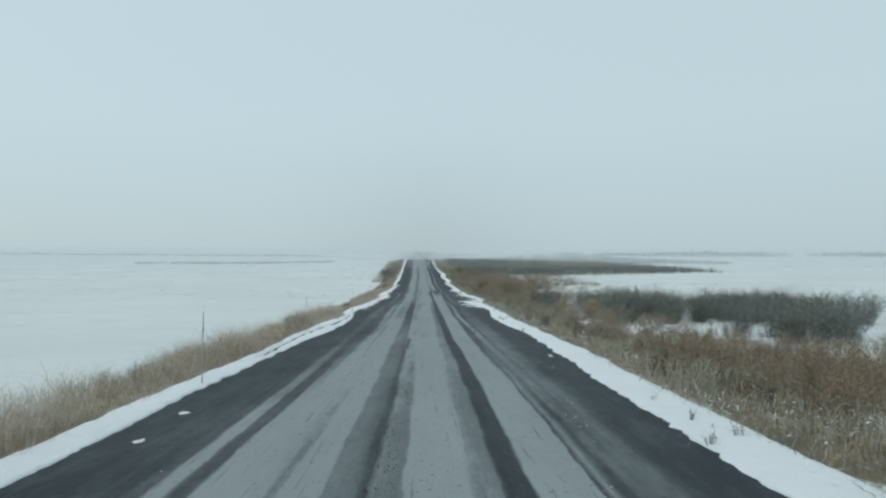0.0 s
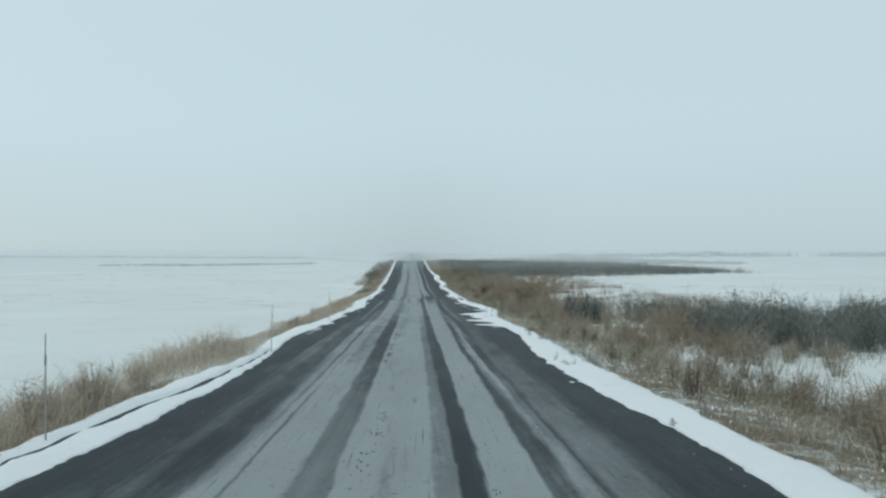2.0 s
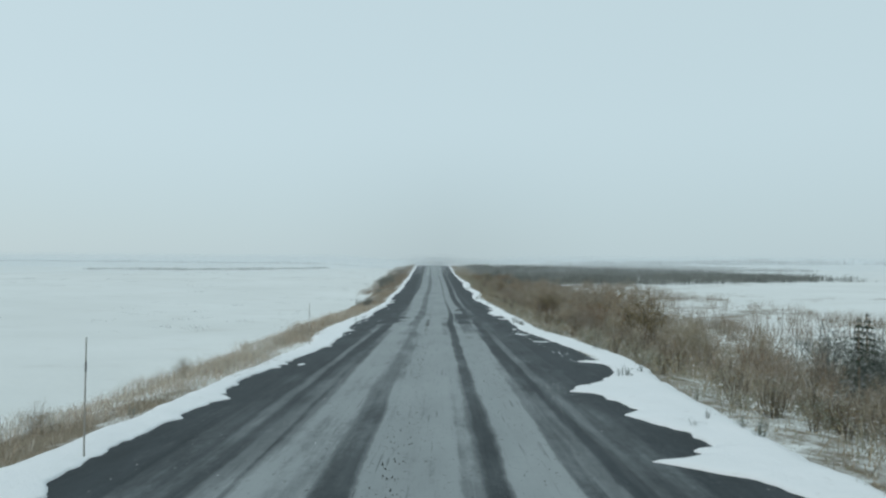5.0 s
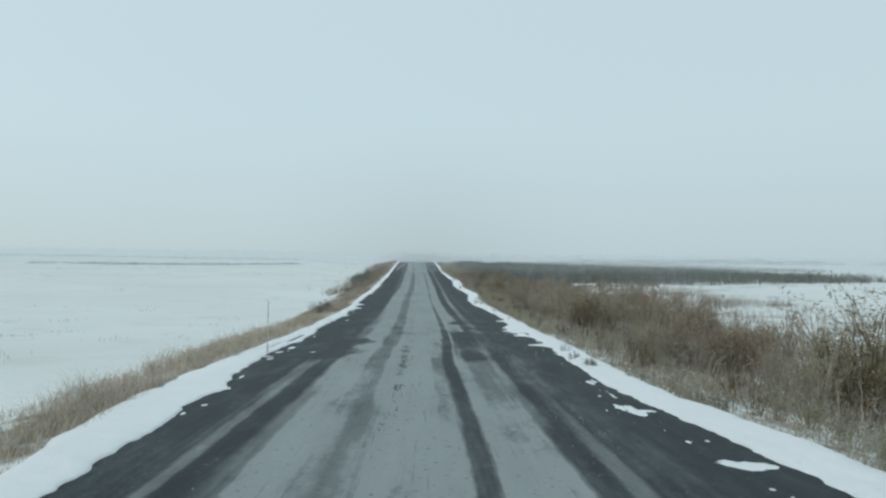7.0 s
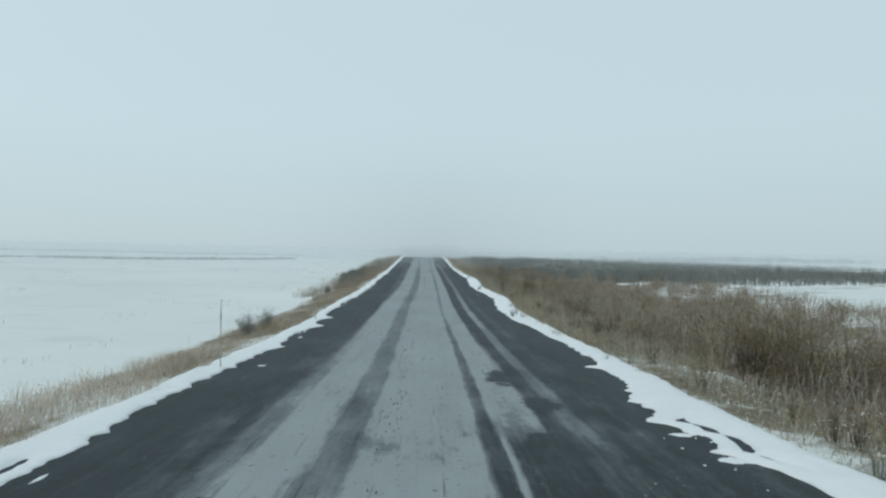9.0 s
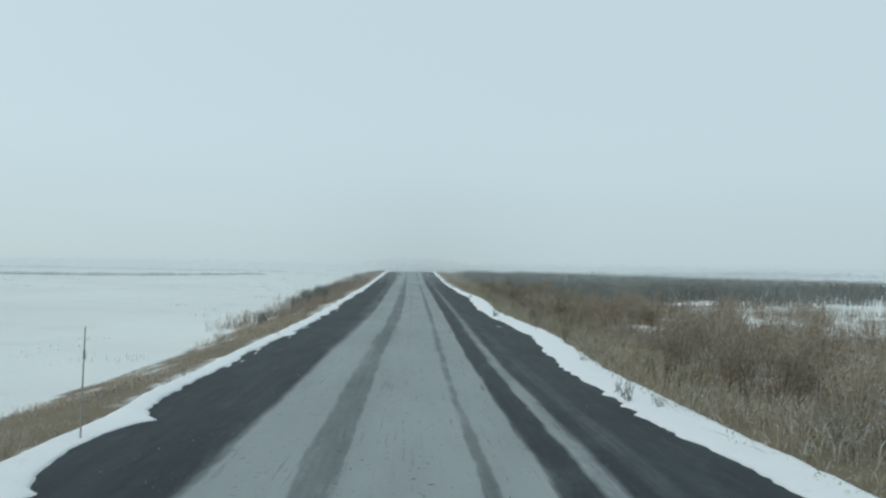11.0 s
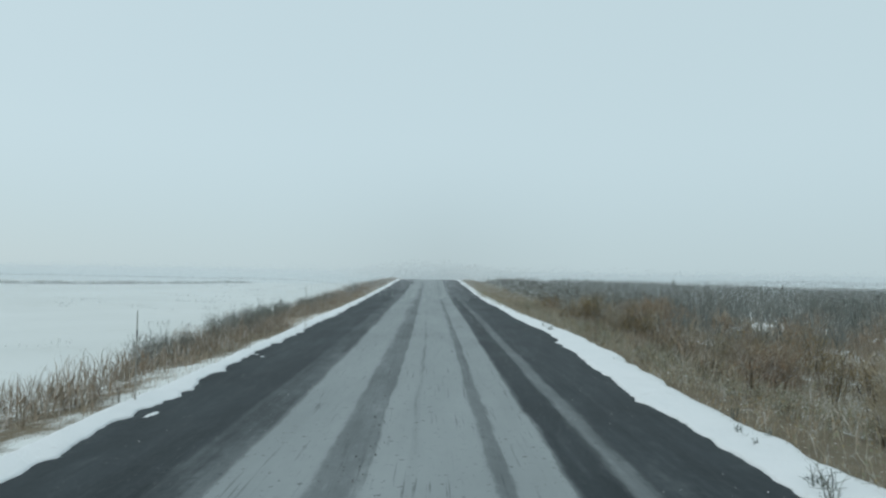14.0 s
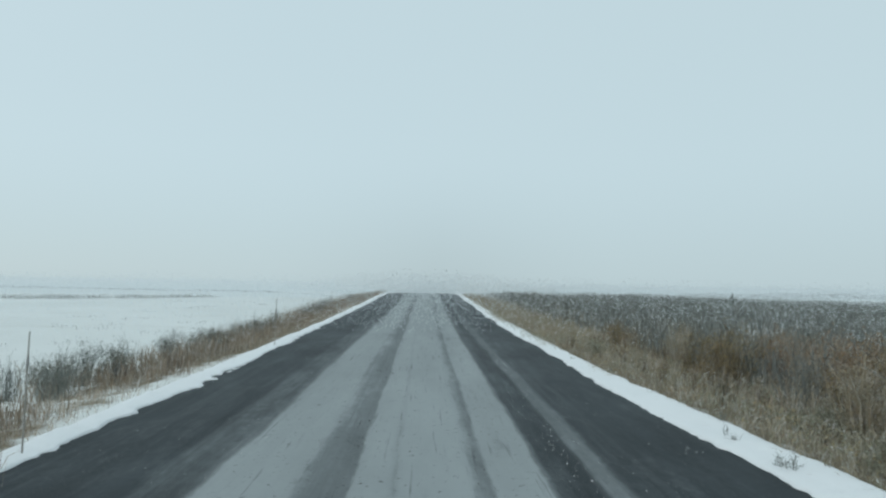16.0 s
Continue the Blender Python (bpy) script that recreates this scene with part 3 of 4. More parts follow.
def snow_patch(u0, y0, rx, ry_, seed):
    """A low lump of snow left on the road, with a ragged outline."""
    a = np.linspace(0, 2 * np.pi, 40, endpoint=False)
    rings = np.array([1.0, 0.93, 0.7, 0.35])
    tall = np.array([-0.02, 0.012, 0.025, 0.03])
    edge = 0.45 + 0.6 * vnoise(np.cos(a) * 2.5 + seed, np.sin(a) * 2.5, seed) + 0.4 * vnoise(np.cos(a) * 7 + seed, np.sin(a) * 7, seed + 2)
    px = (rings[:, None] * edge * np.cos(a)) * rx
    py = (rings[:, None] * edge * np.sin(a)) * ry_
    v = np.stack([px, py, np.repeat(tall[:, None], 40, 1)], -1).reshape(-1, 3)
    i = (np.arange(3)[:, None] * 40 + np.arange(40)[None]).ravel()
    j = (np.arange(3)[:, None] * 40 + (np.arange(40)[None] + 1) % 40).ravel()
    f = np.stack([i, j, j + 40, i + 40], 1)
    v = np.concatenate([v, [[0, 0, 0.031]]])
    top = np.array([[120 + q, 120 + (q + 1) % 40, 160] for q in range(40)])
    bm = bmesh.new()
    vs = [bm.verts.new(p) for p in v]
    for face in list(f) + list(top):
        bm.faces.new([vs[q] for q in face])
    me = bpy.data.meshes.new("snow_patch")
    bm.to_mesh(me)
    bm.free()
    me.materials.append(snow_mat)
    for p in me.polygons:
        p.use_smooth = True
    ob = new("snow_patch", me)
    ob.matrix_world = pose(float(u0 + bend(y0)), y0, float(lift(y0)) + 0.03 - 0.016 * abs(u0))
    return tagged(ob, "small ragged patch of white snow on the wet road shoulder", "snow patch", "snow patches on the road")


for q, (u0, y0, rx, ry_) in enumerate([(4.05, 80.4, 0.42, 0.4), (3.77, 84.1, 0.2, 0.75), (3.58, 84.6, 0.11, 0.4), (3.95, 84.3, 0.24, 0.2), (3.82, 81.8, 0.05, 0.12), (4.15, 81.9, 0.04, 0.1), (3.9, 79.4, 0.05, 0.06), (3.98, 79.1, 0.03, 0.05), (3.94, 78.5, 0.045, 0.05), (3.91, 76.1, 0.03, 0.05),
                                       (4.1, 76.1, 0.05, 0.04), (4.08, 75.7, 0.04, 0.04), (4.0, 74.9, 0.03, 0.035), (4.15, 75.4, 0.02, 0.025), (4.75, 74.6, 0.04, 0.035), (4.74, 74.2, 0.04, 0.035), (4.08, 73.8, 0.035, 0.035), (4.1, 73.3, 0.03, 0.03), (4.6, 73.8, 0.1, 0.05), (3.88, 144.6, 0.16, 0.1), (-4.85, 52.7, 0.12, 0.2), (-4.8, 54.4, 0.3, 0.2), (3.85, 100.9, 0.3, 0.22), (3.7, 102.3, 0.28, 0.16), (3.95, 101.4, 0.16, 0.12),
                                       (-4.35, 10.4, 0.11, 0.2), (-4.45, 12.6, 0.14, 0.16), (-4.2, 72.0, 0.14, 0.4),
                                       (-4.85, 94.0, 0.16, 0.3), (-4.7, 95.4, 0.12, 0.4), (-4.95, 92.8, 0.2, 0.16), (-3.75, 94.0, 0.1, 0.16), (-4.2, 109.0, 0.1, 0.14), (3.9, 55.7, 0.2, 0.16)]):
    snow_patch(u0, y0, rx, ry_, q)

sl = random.Random(5)
for q in range(60):
    side = -1 if q % 3 else 1
    y0 = sl.choice((22, 30, 37, 52, 58, 86, 92, 99, 116, 122, 133, 141, 152, 163, 174, 181)) + sl.uniform(-2.5, 2.5)
    if (side < 0 and y0 < 46) or (side > 0 and y0 > 112):
        continue
    snow_patch(side * (float(rim(side, y0)) - sl.uniform(0.08, 0.38)), y0, sl.uniform(0.03, 0.09), sl.uniform(0.08, 0.4), 50 + q)
for q in range(34):
    y0 = sl.choice((76, 84, 86, 93, 96, 101)) + sl.uniform(-1.6, 1.6)
    size = sl.uniform(0.014, 0.035)
    snow_patch(float(rim(1, y0)) - sl.uniform(0.15, 1.0), y0, size, size * sl.uniform(0.6, 1.6), 120 + q)


crumb_mat, n, l, b = material("slush_crumbs")
r = n.new("ShaderNodeNewGeometry").outputs["Random Per Island"]
l.new(ramp(n, l, r, [(0.0, (0.20, 0.21, 0.21)), (0.55, (0.36, 0.38, 0.38)), (0.8, (0.6, 0.62, 0.62)), (1.0, (0.7, 0.64, 0.65))]), b.inputs["Base Color"])
b.inputs["Roughness"].default_value = 0.8
dirt_mat, n, l, b = material("dirt_crumbs")
r = n.new("ShaderNodeNewGeometry").outputs["Random Per Island"]
l.new(ramp(n, l, r, [(0.0, (0.02, 0.022, 0.022)), (1.0, (0.10, 0.10, 0.095))]), b.inputs["Base Color"])
b.inputs["Roughness"].default_value = 0.9


def crumbs(name, u, y, size, mat, seed, label, category):
    """Small uneven lumps lying on the road, as low five-sided heaps; ONE object."""
    r = np.random.default_rng(seed)
    m = len(u)
    a = np.arange(5) * 2 * np.pi / 5 + r.uniform(0, 6, (m, 1))
    out = size[:, None] * r.uniform(0.6, 1.3, (m, 5))
    z = lift(y) + 0.035 - 0.016 * np.abs(u)
    x = u + bend(y)
    foot = np.stack([x[:, None] + np.cos(a) * out, y[:, None] + np.sin(a) * out * 2.0, np.repeat(z[:, None] - 0.01, 5, 1)], -1)
    top = np.stack([x, y, z + size * 0.6 + 0.01], -1)[:, None]
    v = np.concatenate([foot, top], 1).reshape(-1, 3)
    k = np.arange(5)
    f = (np.arange(m)[:, None, None] * 6 + np.stack([k, (k + 1) % 5, np.full(5, 5)], -1)[None]).reshape(-1, 3)
    return tagged(new(name, mesh_of(name, v, f, mat, smooth=False)), label, category, kind="stuff")


cr = np.random.default_rng(17)
y = cr.uniform(3, 190, 16000)
u = np.where(cr.random(16000) < 0.55, 2.35 + cr.normal(0, 0.26, 16000), cr.choice([-1, 1], 16000) * cr.uniform(1.9, 4.3, 16000))
keep = fbm(u * 1.2, y * 0.25, 33) + cr.uniform(-0.15, 0.15, 16000) > 0.52
u, y = u[keep], y[keep]
crumbs("slush_crumbs", u, y, cr.uniform(0.006, 0.028, len(u)), crumb_mat, 3, "crumbs of grey slush strewn over the wet road", "slush")
y = cr.uniform(3, 190, 9000)
u = np.where(cr.random(9000) < 0.6, -0.35 + cr.normal(0, 0.4, 9000), cr.uniform(-2.6, 1.9, 9000))
keep = fbm(u * 1.5, y * 0.3, 37) + cr.uniform(-0.12, 0.12, 9000) > 0.55
u, y = u[keep], y[keep]
# rows of broken clods between the wheel tracks: u0, y0, u1, y1, spread
ROWS_OF_CLODS = [(-0.47, 5, -0.5, 20, 0.06), (-1.95, 7, -1.62, 17, 0.10), (-1.87, 21, -2.14, 35, 0.05), (-0.85, 22, -0.82, 28, 0.04), (-2.22, 32, -2.05, 40, 0.05), (-0.55, 31, -0.5, 37, 0.05), (-0.92, 41, -0.88, 52, 0.06), (-2.14, 53, -2.05, 62, 0.05),
                 (-0.7, 50, -0.6, 57, 0.25), (-2.0, 70, -1.9, 84, 0.08), (-0.75, 86, -0.8, 96, 0.07), (-0.15, 129, -0.2, 132, 0.05), (-1.9, 124, -1.8, 130, 0.15), (-2.1, 146, -1.95, 156, 0.04)]
for u0, y0, u1, y1, spread in ROWS_OF_CLODS:
    t = cr.random(int(40 * (y1 - y0)))
    t = t[vnoise(t * (y1 - y0) / 0.7, t * 0, int(y0)) > 0.42]
    u = np.concatenate([u, u0 + (u1 - u0) * t + cr.normal(0, spread, len(t))])
    y = np.concatenate([y, y0 + (y1 - y0) * t])
crumbs("dirt_crumbs", u, y, cr.uniform(0.004, 0.014, len(u)), dirt_mat, 4, "dark crumbs of dirt on the packed snow", "dirt")


# ---------------------------------------------------------------- plants
rng = np.random.default_rng(4)


def blades(name, u, y, tall, wide, lean, mat, label, category):
    """Upright dead stalks as tapered strips, one bent strip each; ONE object."""
    m = len(u)
    x = u + bend(y)
    z = ground_z(x, y) - 0.05
    a = rng.uniform(0, 2 * np.pi, m)
    d = rng.normal(0, 1, (m, 2)) * lean[:, None] * tall[:, None]
    d[:, 0] += 0.06 * tall
    sx, sy = np.cos(a) * wide / 2, np.sin(a) * wide / 2
    p0 = np.stack([x, y, z], 1)
    p1 = p0 + np.stack([d[:, 0] * 0.35, d[:, 1] * 0.35, tall * 0.62], 1)
    p2 = p0 + np.stack([d[:, 0], d[:, 1], tall * (1 - 0.3 * lean)], 1)
    s = np.stack([sx, sy, 0 * sx], 1)
    v = np.stack([p0 - s, p0 + s, p1 - s * 1.1, p1 + s * 1.1, p2], 1).reshape(-1, 3)
    i = np.arange(m)[:, None] * 5
    f = np.concatenate([i + np.array([0, 1, 3]), i + np.array([0, 3, 2]), i + np.array([2, 3, 4])])
    ob = new(name, mesh_of(name, v, f, mat, smooth=False))
    return tagged(ob, label, category, kind="stuff")


def beside(count, sign, reach, y0, y1, seed, gaps, size, near):
    """Spots from the snow bank's outer rim outwards, thinned by noise."""
    y = rng.uniform(y0, y1, count)
    d = reach * rng.random(count) ** near
    keep = fbm(d / size, y / size, seed) + rng.uniform(-0.12, 0.12, count) > gaps
    y, d = y[keep], d[keep]
    return sign * (outer_rim(sign, y) - 0.25 + d), y, d


# drifts that lie open among the weeds of the bank: metres from the middle, y, half width, half length
OPEN_SNOW = [(13.6, 154.4, 2.4, 1.3), (24.6, 177.2, 4.5, 1.6), (29.5, 179.0, 3.5, 1.6), (12.7, 175.6, 1.4, 1.1), (17.2, 183.3, 1.5, 1.2), (20.5, 185.9, 1.6, 1.2), (13.4, 68.6, 2.6, 1.3), (10.9, 50.0, 1.3, 1.4), (12.9, 60.4, 1.1, 0.9), (12.5, 118.5, 1.8, 1.3), (8.3, 111.5, 0.8, 0.7)]


def in_drift(u, y, grow=1.0, shift=0.0):
    """Whether a spot lies in one of the open drifts."""
    at = np.zeros(np.shape(u), bool)
    for u0, y0, ru_, rl in OPEN_SNOW:
        at |= ((u - u0) / (ru_ * grow)) ** 2 + ((y - y0 + shift) / (rl * grow + shift)) ** 2 < 1
    return at


def thin_out(u, y, d):
    """Snow lies open behind the first metres of grass on the near stretch of the bank."""
    def gap(y0, y1):
        return step(y0 - 1, y0 + 1, y) * (1 - step(y1 - 1.5, y1 + 1.5, y))
    open_snow = 0.95 * step(9, 10.5, u) * gap(40.5, 49.5) + 0.5 * step(10, 11.5, u) * gap(50.5, 54) + 0.45 * step(10.5, 12, u) * gap(63, 69) + 0.35 * step(12, 14, u) * gap(69, 115)
    open_snow = np.maximum(open_snow, 0.93 * in_drift(u, y, 0.95, 0.9))
    keep = rng.random(len(u)) > open_snow * (0.65 + 0.35 * step(0.4, 0.6, fbm(u / 4, y / 4, 91)))
    return u[keep], y[keep], d[keep]


def scatter(count, u0, u1, y0, y1, seed, gaps=0.42, size=3.0, near=1.0):
    """Spots in a strip beside the road, thinned by noise."""
    u = u0 + (u1 - u0) * rng.random(count) ** near
    y = rng.uniform(y0, y1, count)
    keep = fbm(u / size, y / size, seed) + rng.uniform(-0.12, 0.12, count) > gaps
    return u[keep], y[keep]


def litter(name, u, y, tall, leaf, mat, label, category):
    """Withered leaves and seed heads among the stalks, as small bent flakes; ONE object."""
    m = len(u)
    x = u + bend(y)
    c = np.stack([x, y, ground_z(x, y) + tall * rng.random(m) ** 0.8], 1)
    a, b = rng.normal(0, 1, (m, 3)), rng.normal(0, 1, (m, 3))
    a *= (leaf / np.linalg.norm(a, axis=1))[:, None]
    b *= (0.6 * leaf / np.linalg.norm(b, axis=1))[:, None]
    v = np.stack([c - a, c + b, c + a], 1).reshape(-1, 3)
    ob = new(name, mesh_of(name, v, np.arange(m)[:, None] * 3 + np.array([0, 1, 2]), mat, smooth=False))
    return tagged(ob, label, category, kind="stuff")


pale_grass_mat = plant_mat("pale_dead_grass", [(0.0, (0.25, 0.21, 0.17)), (0.4, (0.37, 0.31, 0.25)), (0.8, (0.48, 0.41, 0.335)), (1.0, (0.75, 0.73, 0.70))], 0.4, 0.5)
u, y, d = beside(125000, 1, 10, 4, 250, 31, 0.43, 1.9, 1.35)
u, y, d = thin_out(u, y, d)
hgt = (0.12 + 1.25 * fbm(u / 1.7, y / 1.7, 77) ** 1.6) * rng.uniform(0.5, 1.1, len(u)) * (0.45 + 0.3 * step(110, 135, y) + (0.55 - 0.3 * step(110, 135, y)) * step(0.0, 3.5, d)) * step(-0.5, 1.0, d).clip(0.25, 1)
blades("dry_grass", u, y, hgt, rng.uniform(0.008, 0.022, len(u)), rng.uniform(0.1, 0.7, len(u)), grass_mat,
       "tall dead tan and brown grass on the snowy road bank", "grass")
u, y, d = thin_out(*beside(90000, 1, 16, 4, 250, 35, 0.43, 3.0, 1.35))
hgt = (0.12 + 1.1 * fbm(u / 2.2, y / 2.2, 79) ** 1.5) * rng.uniform(0.4, 1.25, len(u)) * step(-0.4, 0.8, d).clip(0.3, 1)
blades("dry_herbs", u, y, hgt, rng.uniform(0.008, 0.024, len(u)), rng.uniform(0.2, 1.0, len(u)), olive_mat,
       "dead grey-olive weeds dusted with snow", "weeds")
ochre_mat = plant_mat("ochre_leaves", [(0.0, (0.15, 0.128, 0.072)), (0.4, (0.265, 0.215, 0.122)), (0.85, (0.38, 0.305, 0.185)), (1.0, (0.70, 0.69, 0.66))], 0.25)
moss_mat = plant_mat("olive_leaves", [(0.0, (0.10, 0.11, 0.075)), (0.4, (0.17, 0.18, 0.12)), (0.8, (0.25, 0.26, 0.19)), (1.0, (0.78, 0.79, 0.78))], 0.5)
u, y, d = thin_out(*beside(200000, 1, 9, 4, 230, 131, 0.53, 1.5, 1.2))
litter("withered_leaves", u, y, 0.15 + 1.1 * fbm(u / 1.7, y / 1.7, 77) ** 1.6, rng.uniform(0.014, 0.04, len(u)), ochre_mat, "withered ochre leaves on weeds of the road bank", "weeds")
u, y, d = thin_out(*beside(240000, 1, 12, 4, 230, 137, 0.52, 1.9, 1.2))
litter("olive_leaves", u, y, 0.10 + 0.9 * fbm(u / 2.2, y / 2.2, 79) ** 1.5, rng.uniform(0.014, 0.04, len(u)), moss_mat, "olive-green withered leaves dusted with snow on the bank", "weeds")
u, y, d = thin_out(*beside(105000, 1, 14, 4, 195, 143, 0.58, 1.1, 1.0))
keep = (y < 108) | (rng.random(len(u)) < 0.4)
u, y, d = u[keep], y[keep], d[keep]
litter("snow_clots", u, y, 0.05 + 0.8 * fbm(u / 1.7, y / 1.7, 77) ** 1.6, rng.uniform(0.015, 0.05, len(u)) * (1 - 0.5 * step(100, 112, y)), snow_mat, "clots of white snow caught in the dead weeds", "snow")
u, y, d = beside(140000, -1, 3.6, 4, 260, 51, 0.36, 2.4, 1.1)
keep = rng.random(len(u)) > 0.35 * step(120, 135, y) + 0.15 * step(150, 160, y)
u, y, d = u[keep], y[keep], d[keep]
hgt = (0.10 + 1.15 * fbm(u / 2.2, y / 3.2, 78) ** 1.4) * (1.25 - 0.68 * step(108, 126, y)) * (0.5 + 0.8 * step(0.3, 0.7, vnoise(u / 9, y / 5.5, 83))) * rng.uniform(0.6, 1.05, len(u)) * step(-0.5, 1.0, d).clip(0.2, 1)
blades("dry_grass_strip", u, y, hgt, rng.uniform(0.006, 0.018, len(u)), rng.uniform(0.15, 0.9, len(u)), pale_grass_mat,
       "strip of dead tan grass between road and snowy field", "grass")


def snow_drift(u0, y0, ru_, rl, seed):
    """A low drift of snow lying over the uneven bank, thin at its ragged edge."""
    a, t = np.meshgrid(np.linspace(0, 2 * np.pi, 48, endpoint=False), np.array([0.02, 0.25, 0.5, 0.7, 0.85, 1.0]))
    edge = 0.6 + 0.45 * vnoise(np.cos(a) * 2 + seed, np.sin(a) * 2, seed) + 0.25 * vnoise(np.cos(a) * 6 + seed, np.sin(a) * 6, seed + 1)
    u, y = u0 + t * edge * np.cos(a) * ru_, y0 + t * edge * np.sin(a) * rl
    x = u + bend(y)
    z = ground_z(x, y) + 0.16 * (1 - t**2) - 0.04 * t + 0.05 * (fbm(u * 1.5, y * 1.5, seed + 2) - 0.5)
    i = (np.arange(5)[:, None] * 48 + np.arange(48)[None]).ravel()
    j = (np.arange(5)[:, None] * 48 + (np.arange(48)[None] + 1) % 48).ravel()
    x0 = float(u0 + bend(y0))
    ob = new("snow_drift", mesh_of("snow_drift", np.stack([x - x0, y - y0, z - float(ground_z(x0, y0))], -1).reshape(-1, 3), np.stack([i, i + 48, j + 48, j], 1), snow_mat))
    ob.matrix_world = pose(x0, y0, float(ground_z(x0, y0)))
    return tagged(ob, "drift of white snow lying open among dead weeds", "snow drift", "snow drifts on the bank")


for q, spot in enumerate(OPEN_SNOW):
    snow_drift(*spot, 300 + q)


def rod(points, r0, r1, sides=3):
    """Vertices and faces (triangles) of a tapered bent rod."""
    pts = np.asarray(points, float)
    m = len(pts)
    r = np.linspace(r0, r1, m)
    a = np.arange(sides) * 2 * np.pi / sides
    v = pts[:, None, :] + np.stack([np.cos(a), np.sin(a), 0 * a], 1)[None] * r[:, None, None]
    f = []
    for i in range(m - 1):
        for j in range(sides):
            p, q = i * sides + j, i * sides + (j + 1) % sides
            f += [(p, q, q + sides), (p, q + sides, p + sides)]
    return v.reshape(-1, 3), np.array(f)


def strip(points, w0, w1, r):
    """A flat tapered twig, turned at random."""
    pts = np.asarray(points, float)
    side = r.normal(0, 1, 3)
    side /= np.linalg.norm(side)
    w = np.linspace(w0, w1, len(pts))[:, None] / 2
    v = np.stack([pts - side * w, pts + side * w], 1).reshape(-1, 3)
    f = []
    for i in range(len(pts) - 1):
        f += [(2 * i, 2 * i + 1, 2 * i + 3), (2 * i, 2 * i + 3, 2 * i + 2)]
    return v, np.array(f)


def joined(bits):
    vs, fs, k = [], [], 0
    for v, f in bits:
        vs.append(v)
        fs.append(f + k)
        k += len(v)
    return np.concatenate(vs), np.concatenate(fs)


def shrub_meshes(r, tall, spread, stems, twigs, leaves, leaf, twig_mat, leaf_mat):
    """Meshes of one bare or withered shrub: stems, twigs and hanging leaves."""
    wood, fine, tips = [], [], []
    for _ in range(stems):
        a, out = r.uniform(0, 2 * np.pi), r.uniform(0.1, 1) * spread
        h = tall * r.uniform(0.6, 1.0) * (1 - 0.25 * out / spread)
        base = np.array([np.cos(a), np.sin(a), 0]) * out * 0.3
        top = np.array([np.cos(a) * out, np.sin(a) * out, h]) + r.normal(0, 0.06, 3) * tall
        mid = (base + top) / 2 + np.array([0, 0, 0.10 * tall]) + r.normal(0, 0.04, 3) * tall
        curve = [base - (0, 0, 0.1), mid + r.normal(0, 0.02, 3), top]
        wood.append(rod(curve, 0.012, 0.004))
        for _ in range(twigs):
            t = r.uniform(0.04, 1.0)
            i = min(int(t * 2), 1)
            p = curve[i] + (curve[i + 1] - curve[i]) * (t * 2 - i)
            d = r.normal(0, 1, 3) * (0.13, 0.13, 0.07) * tall + (0, 0, 0.13 * tall)
            q = p + d * 0.55 + r.normal(0, 0.02, 3)
            e = p + d
            fine.append(strip([p, e], 0.011, 0.004, r))
            tips += [q, e, (p + q) / 2]
    pieces = [("branchwork", joined(wood), twig_mat), ("brushwood", joined(fine), twig_mat)]
    if leaves:
        tips = np.array(tips)
        c = tips[r.integers(0, len(tips), leaves)] + r.normal(0, 0.05, (leaves, 3))
        s, q = r.normal(0, 1, (leaves, 3)), r.normal(0, 1, (leaves, 3))
        s *= leaf / np.linalg.norm(s, axis=1, keepdims=True)
        q *= leaf * 0.6 / np.linalg.norm(q, axis=1, keepdims=True)
        v = np.stack([c - s, c + q, c + s], 1).reshape(-1, 3)
        pieces.append(("foliage", (v, np.arange(leaves)[:, None] * 3 + np.array([0, 1, 2])), leaf_mat))
    return [(nm, mesh_of(nm, v, f, m, smooth=False)) for nm, (v, f), m in pieces]


def shrub_kind(name, seed, count, label, category, group, **look_of):
    r = np.random.default_rng(seed)
    return [(name, label, category, group, shrub_meshes(r, **look_of)) for _ in range(count)]


WILLOW = shrub_kind("willow_shrub", 1, 3, "bare dark grey-green willow shrub standing in snow", "shrub", "willow shrubs by the road",
                    tall=2.2, spread=1.5, stems=40, twigs=10, leaves=850, leaf=0.052, twig_mat=dark_twig_mat, leaf_mat=dark_twig_mat)
RUSTY = shrub_kind("rusty_shrub", 2, 3, "withered shrub with rust-brown leaves on the road bank", "shrub", "rusty shrubs by the road",
                   tall=1.45, spread=0.95, stems=30, twigs=9, leaves=1350, leaf=0.041, twig_mat=brown_twig_mat, leaf_mat=rust_leaf_mat)
BROWN = shrub_kind("brown_shrub", 3, 3, "bare brown twiggy shrub among dead grass and snow", "shrub", "brown shrubs by the road",
                   tall=1.6, spread=0.9, stems=34, twigs=10, leaves=700, leaf=0.028, twig_mat=brown_twig_mat, leaf_mat=tan_leaf_mat)
TAN = shrub_kind("reed_clump", 5, 3, "clump of tall tan reeds with feathery heads", "reeds", "reed clumps by the road",
                 tall=1.7, spread=0.6, stems=44, twigs=5, leaves=800, leaf=0.03, twig_mat=grass_mat, leaf_mat=tan_leaf_mat)
MADE = {}


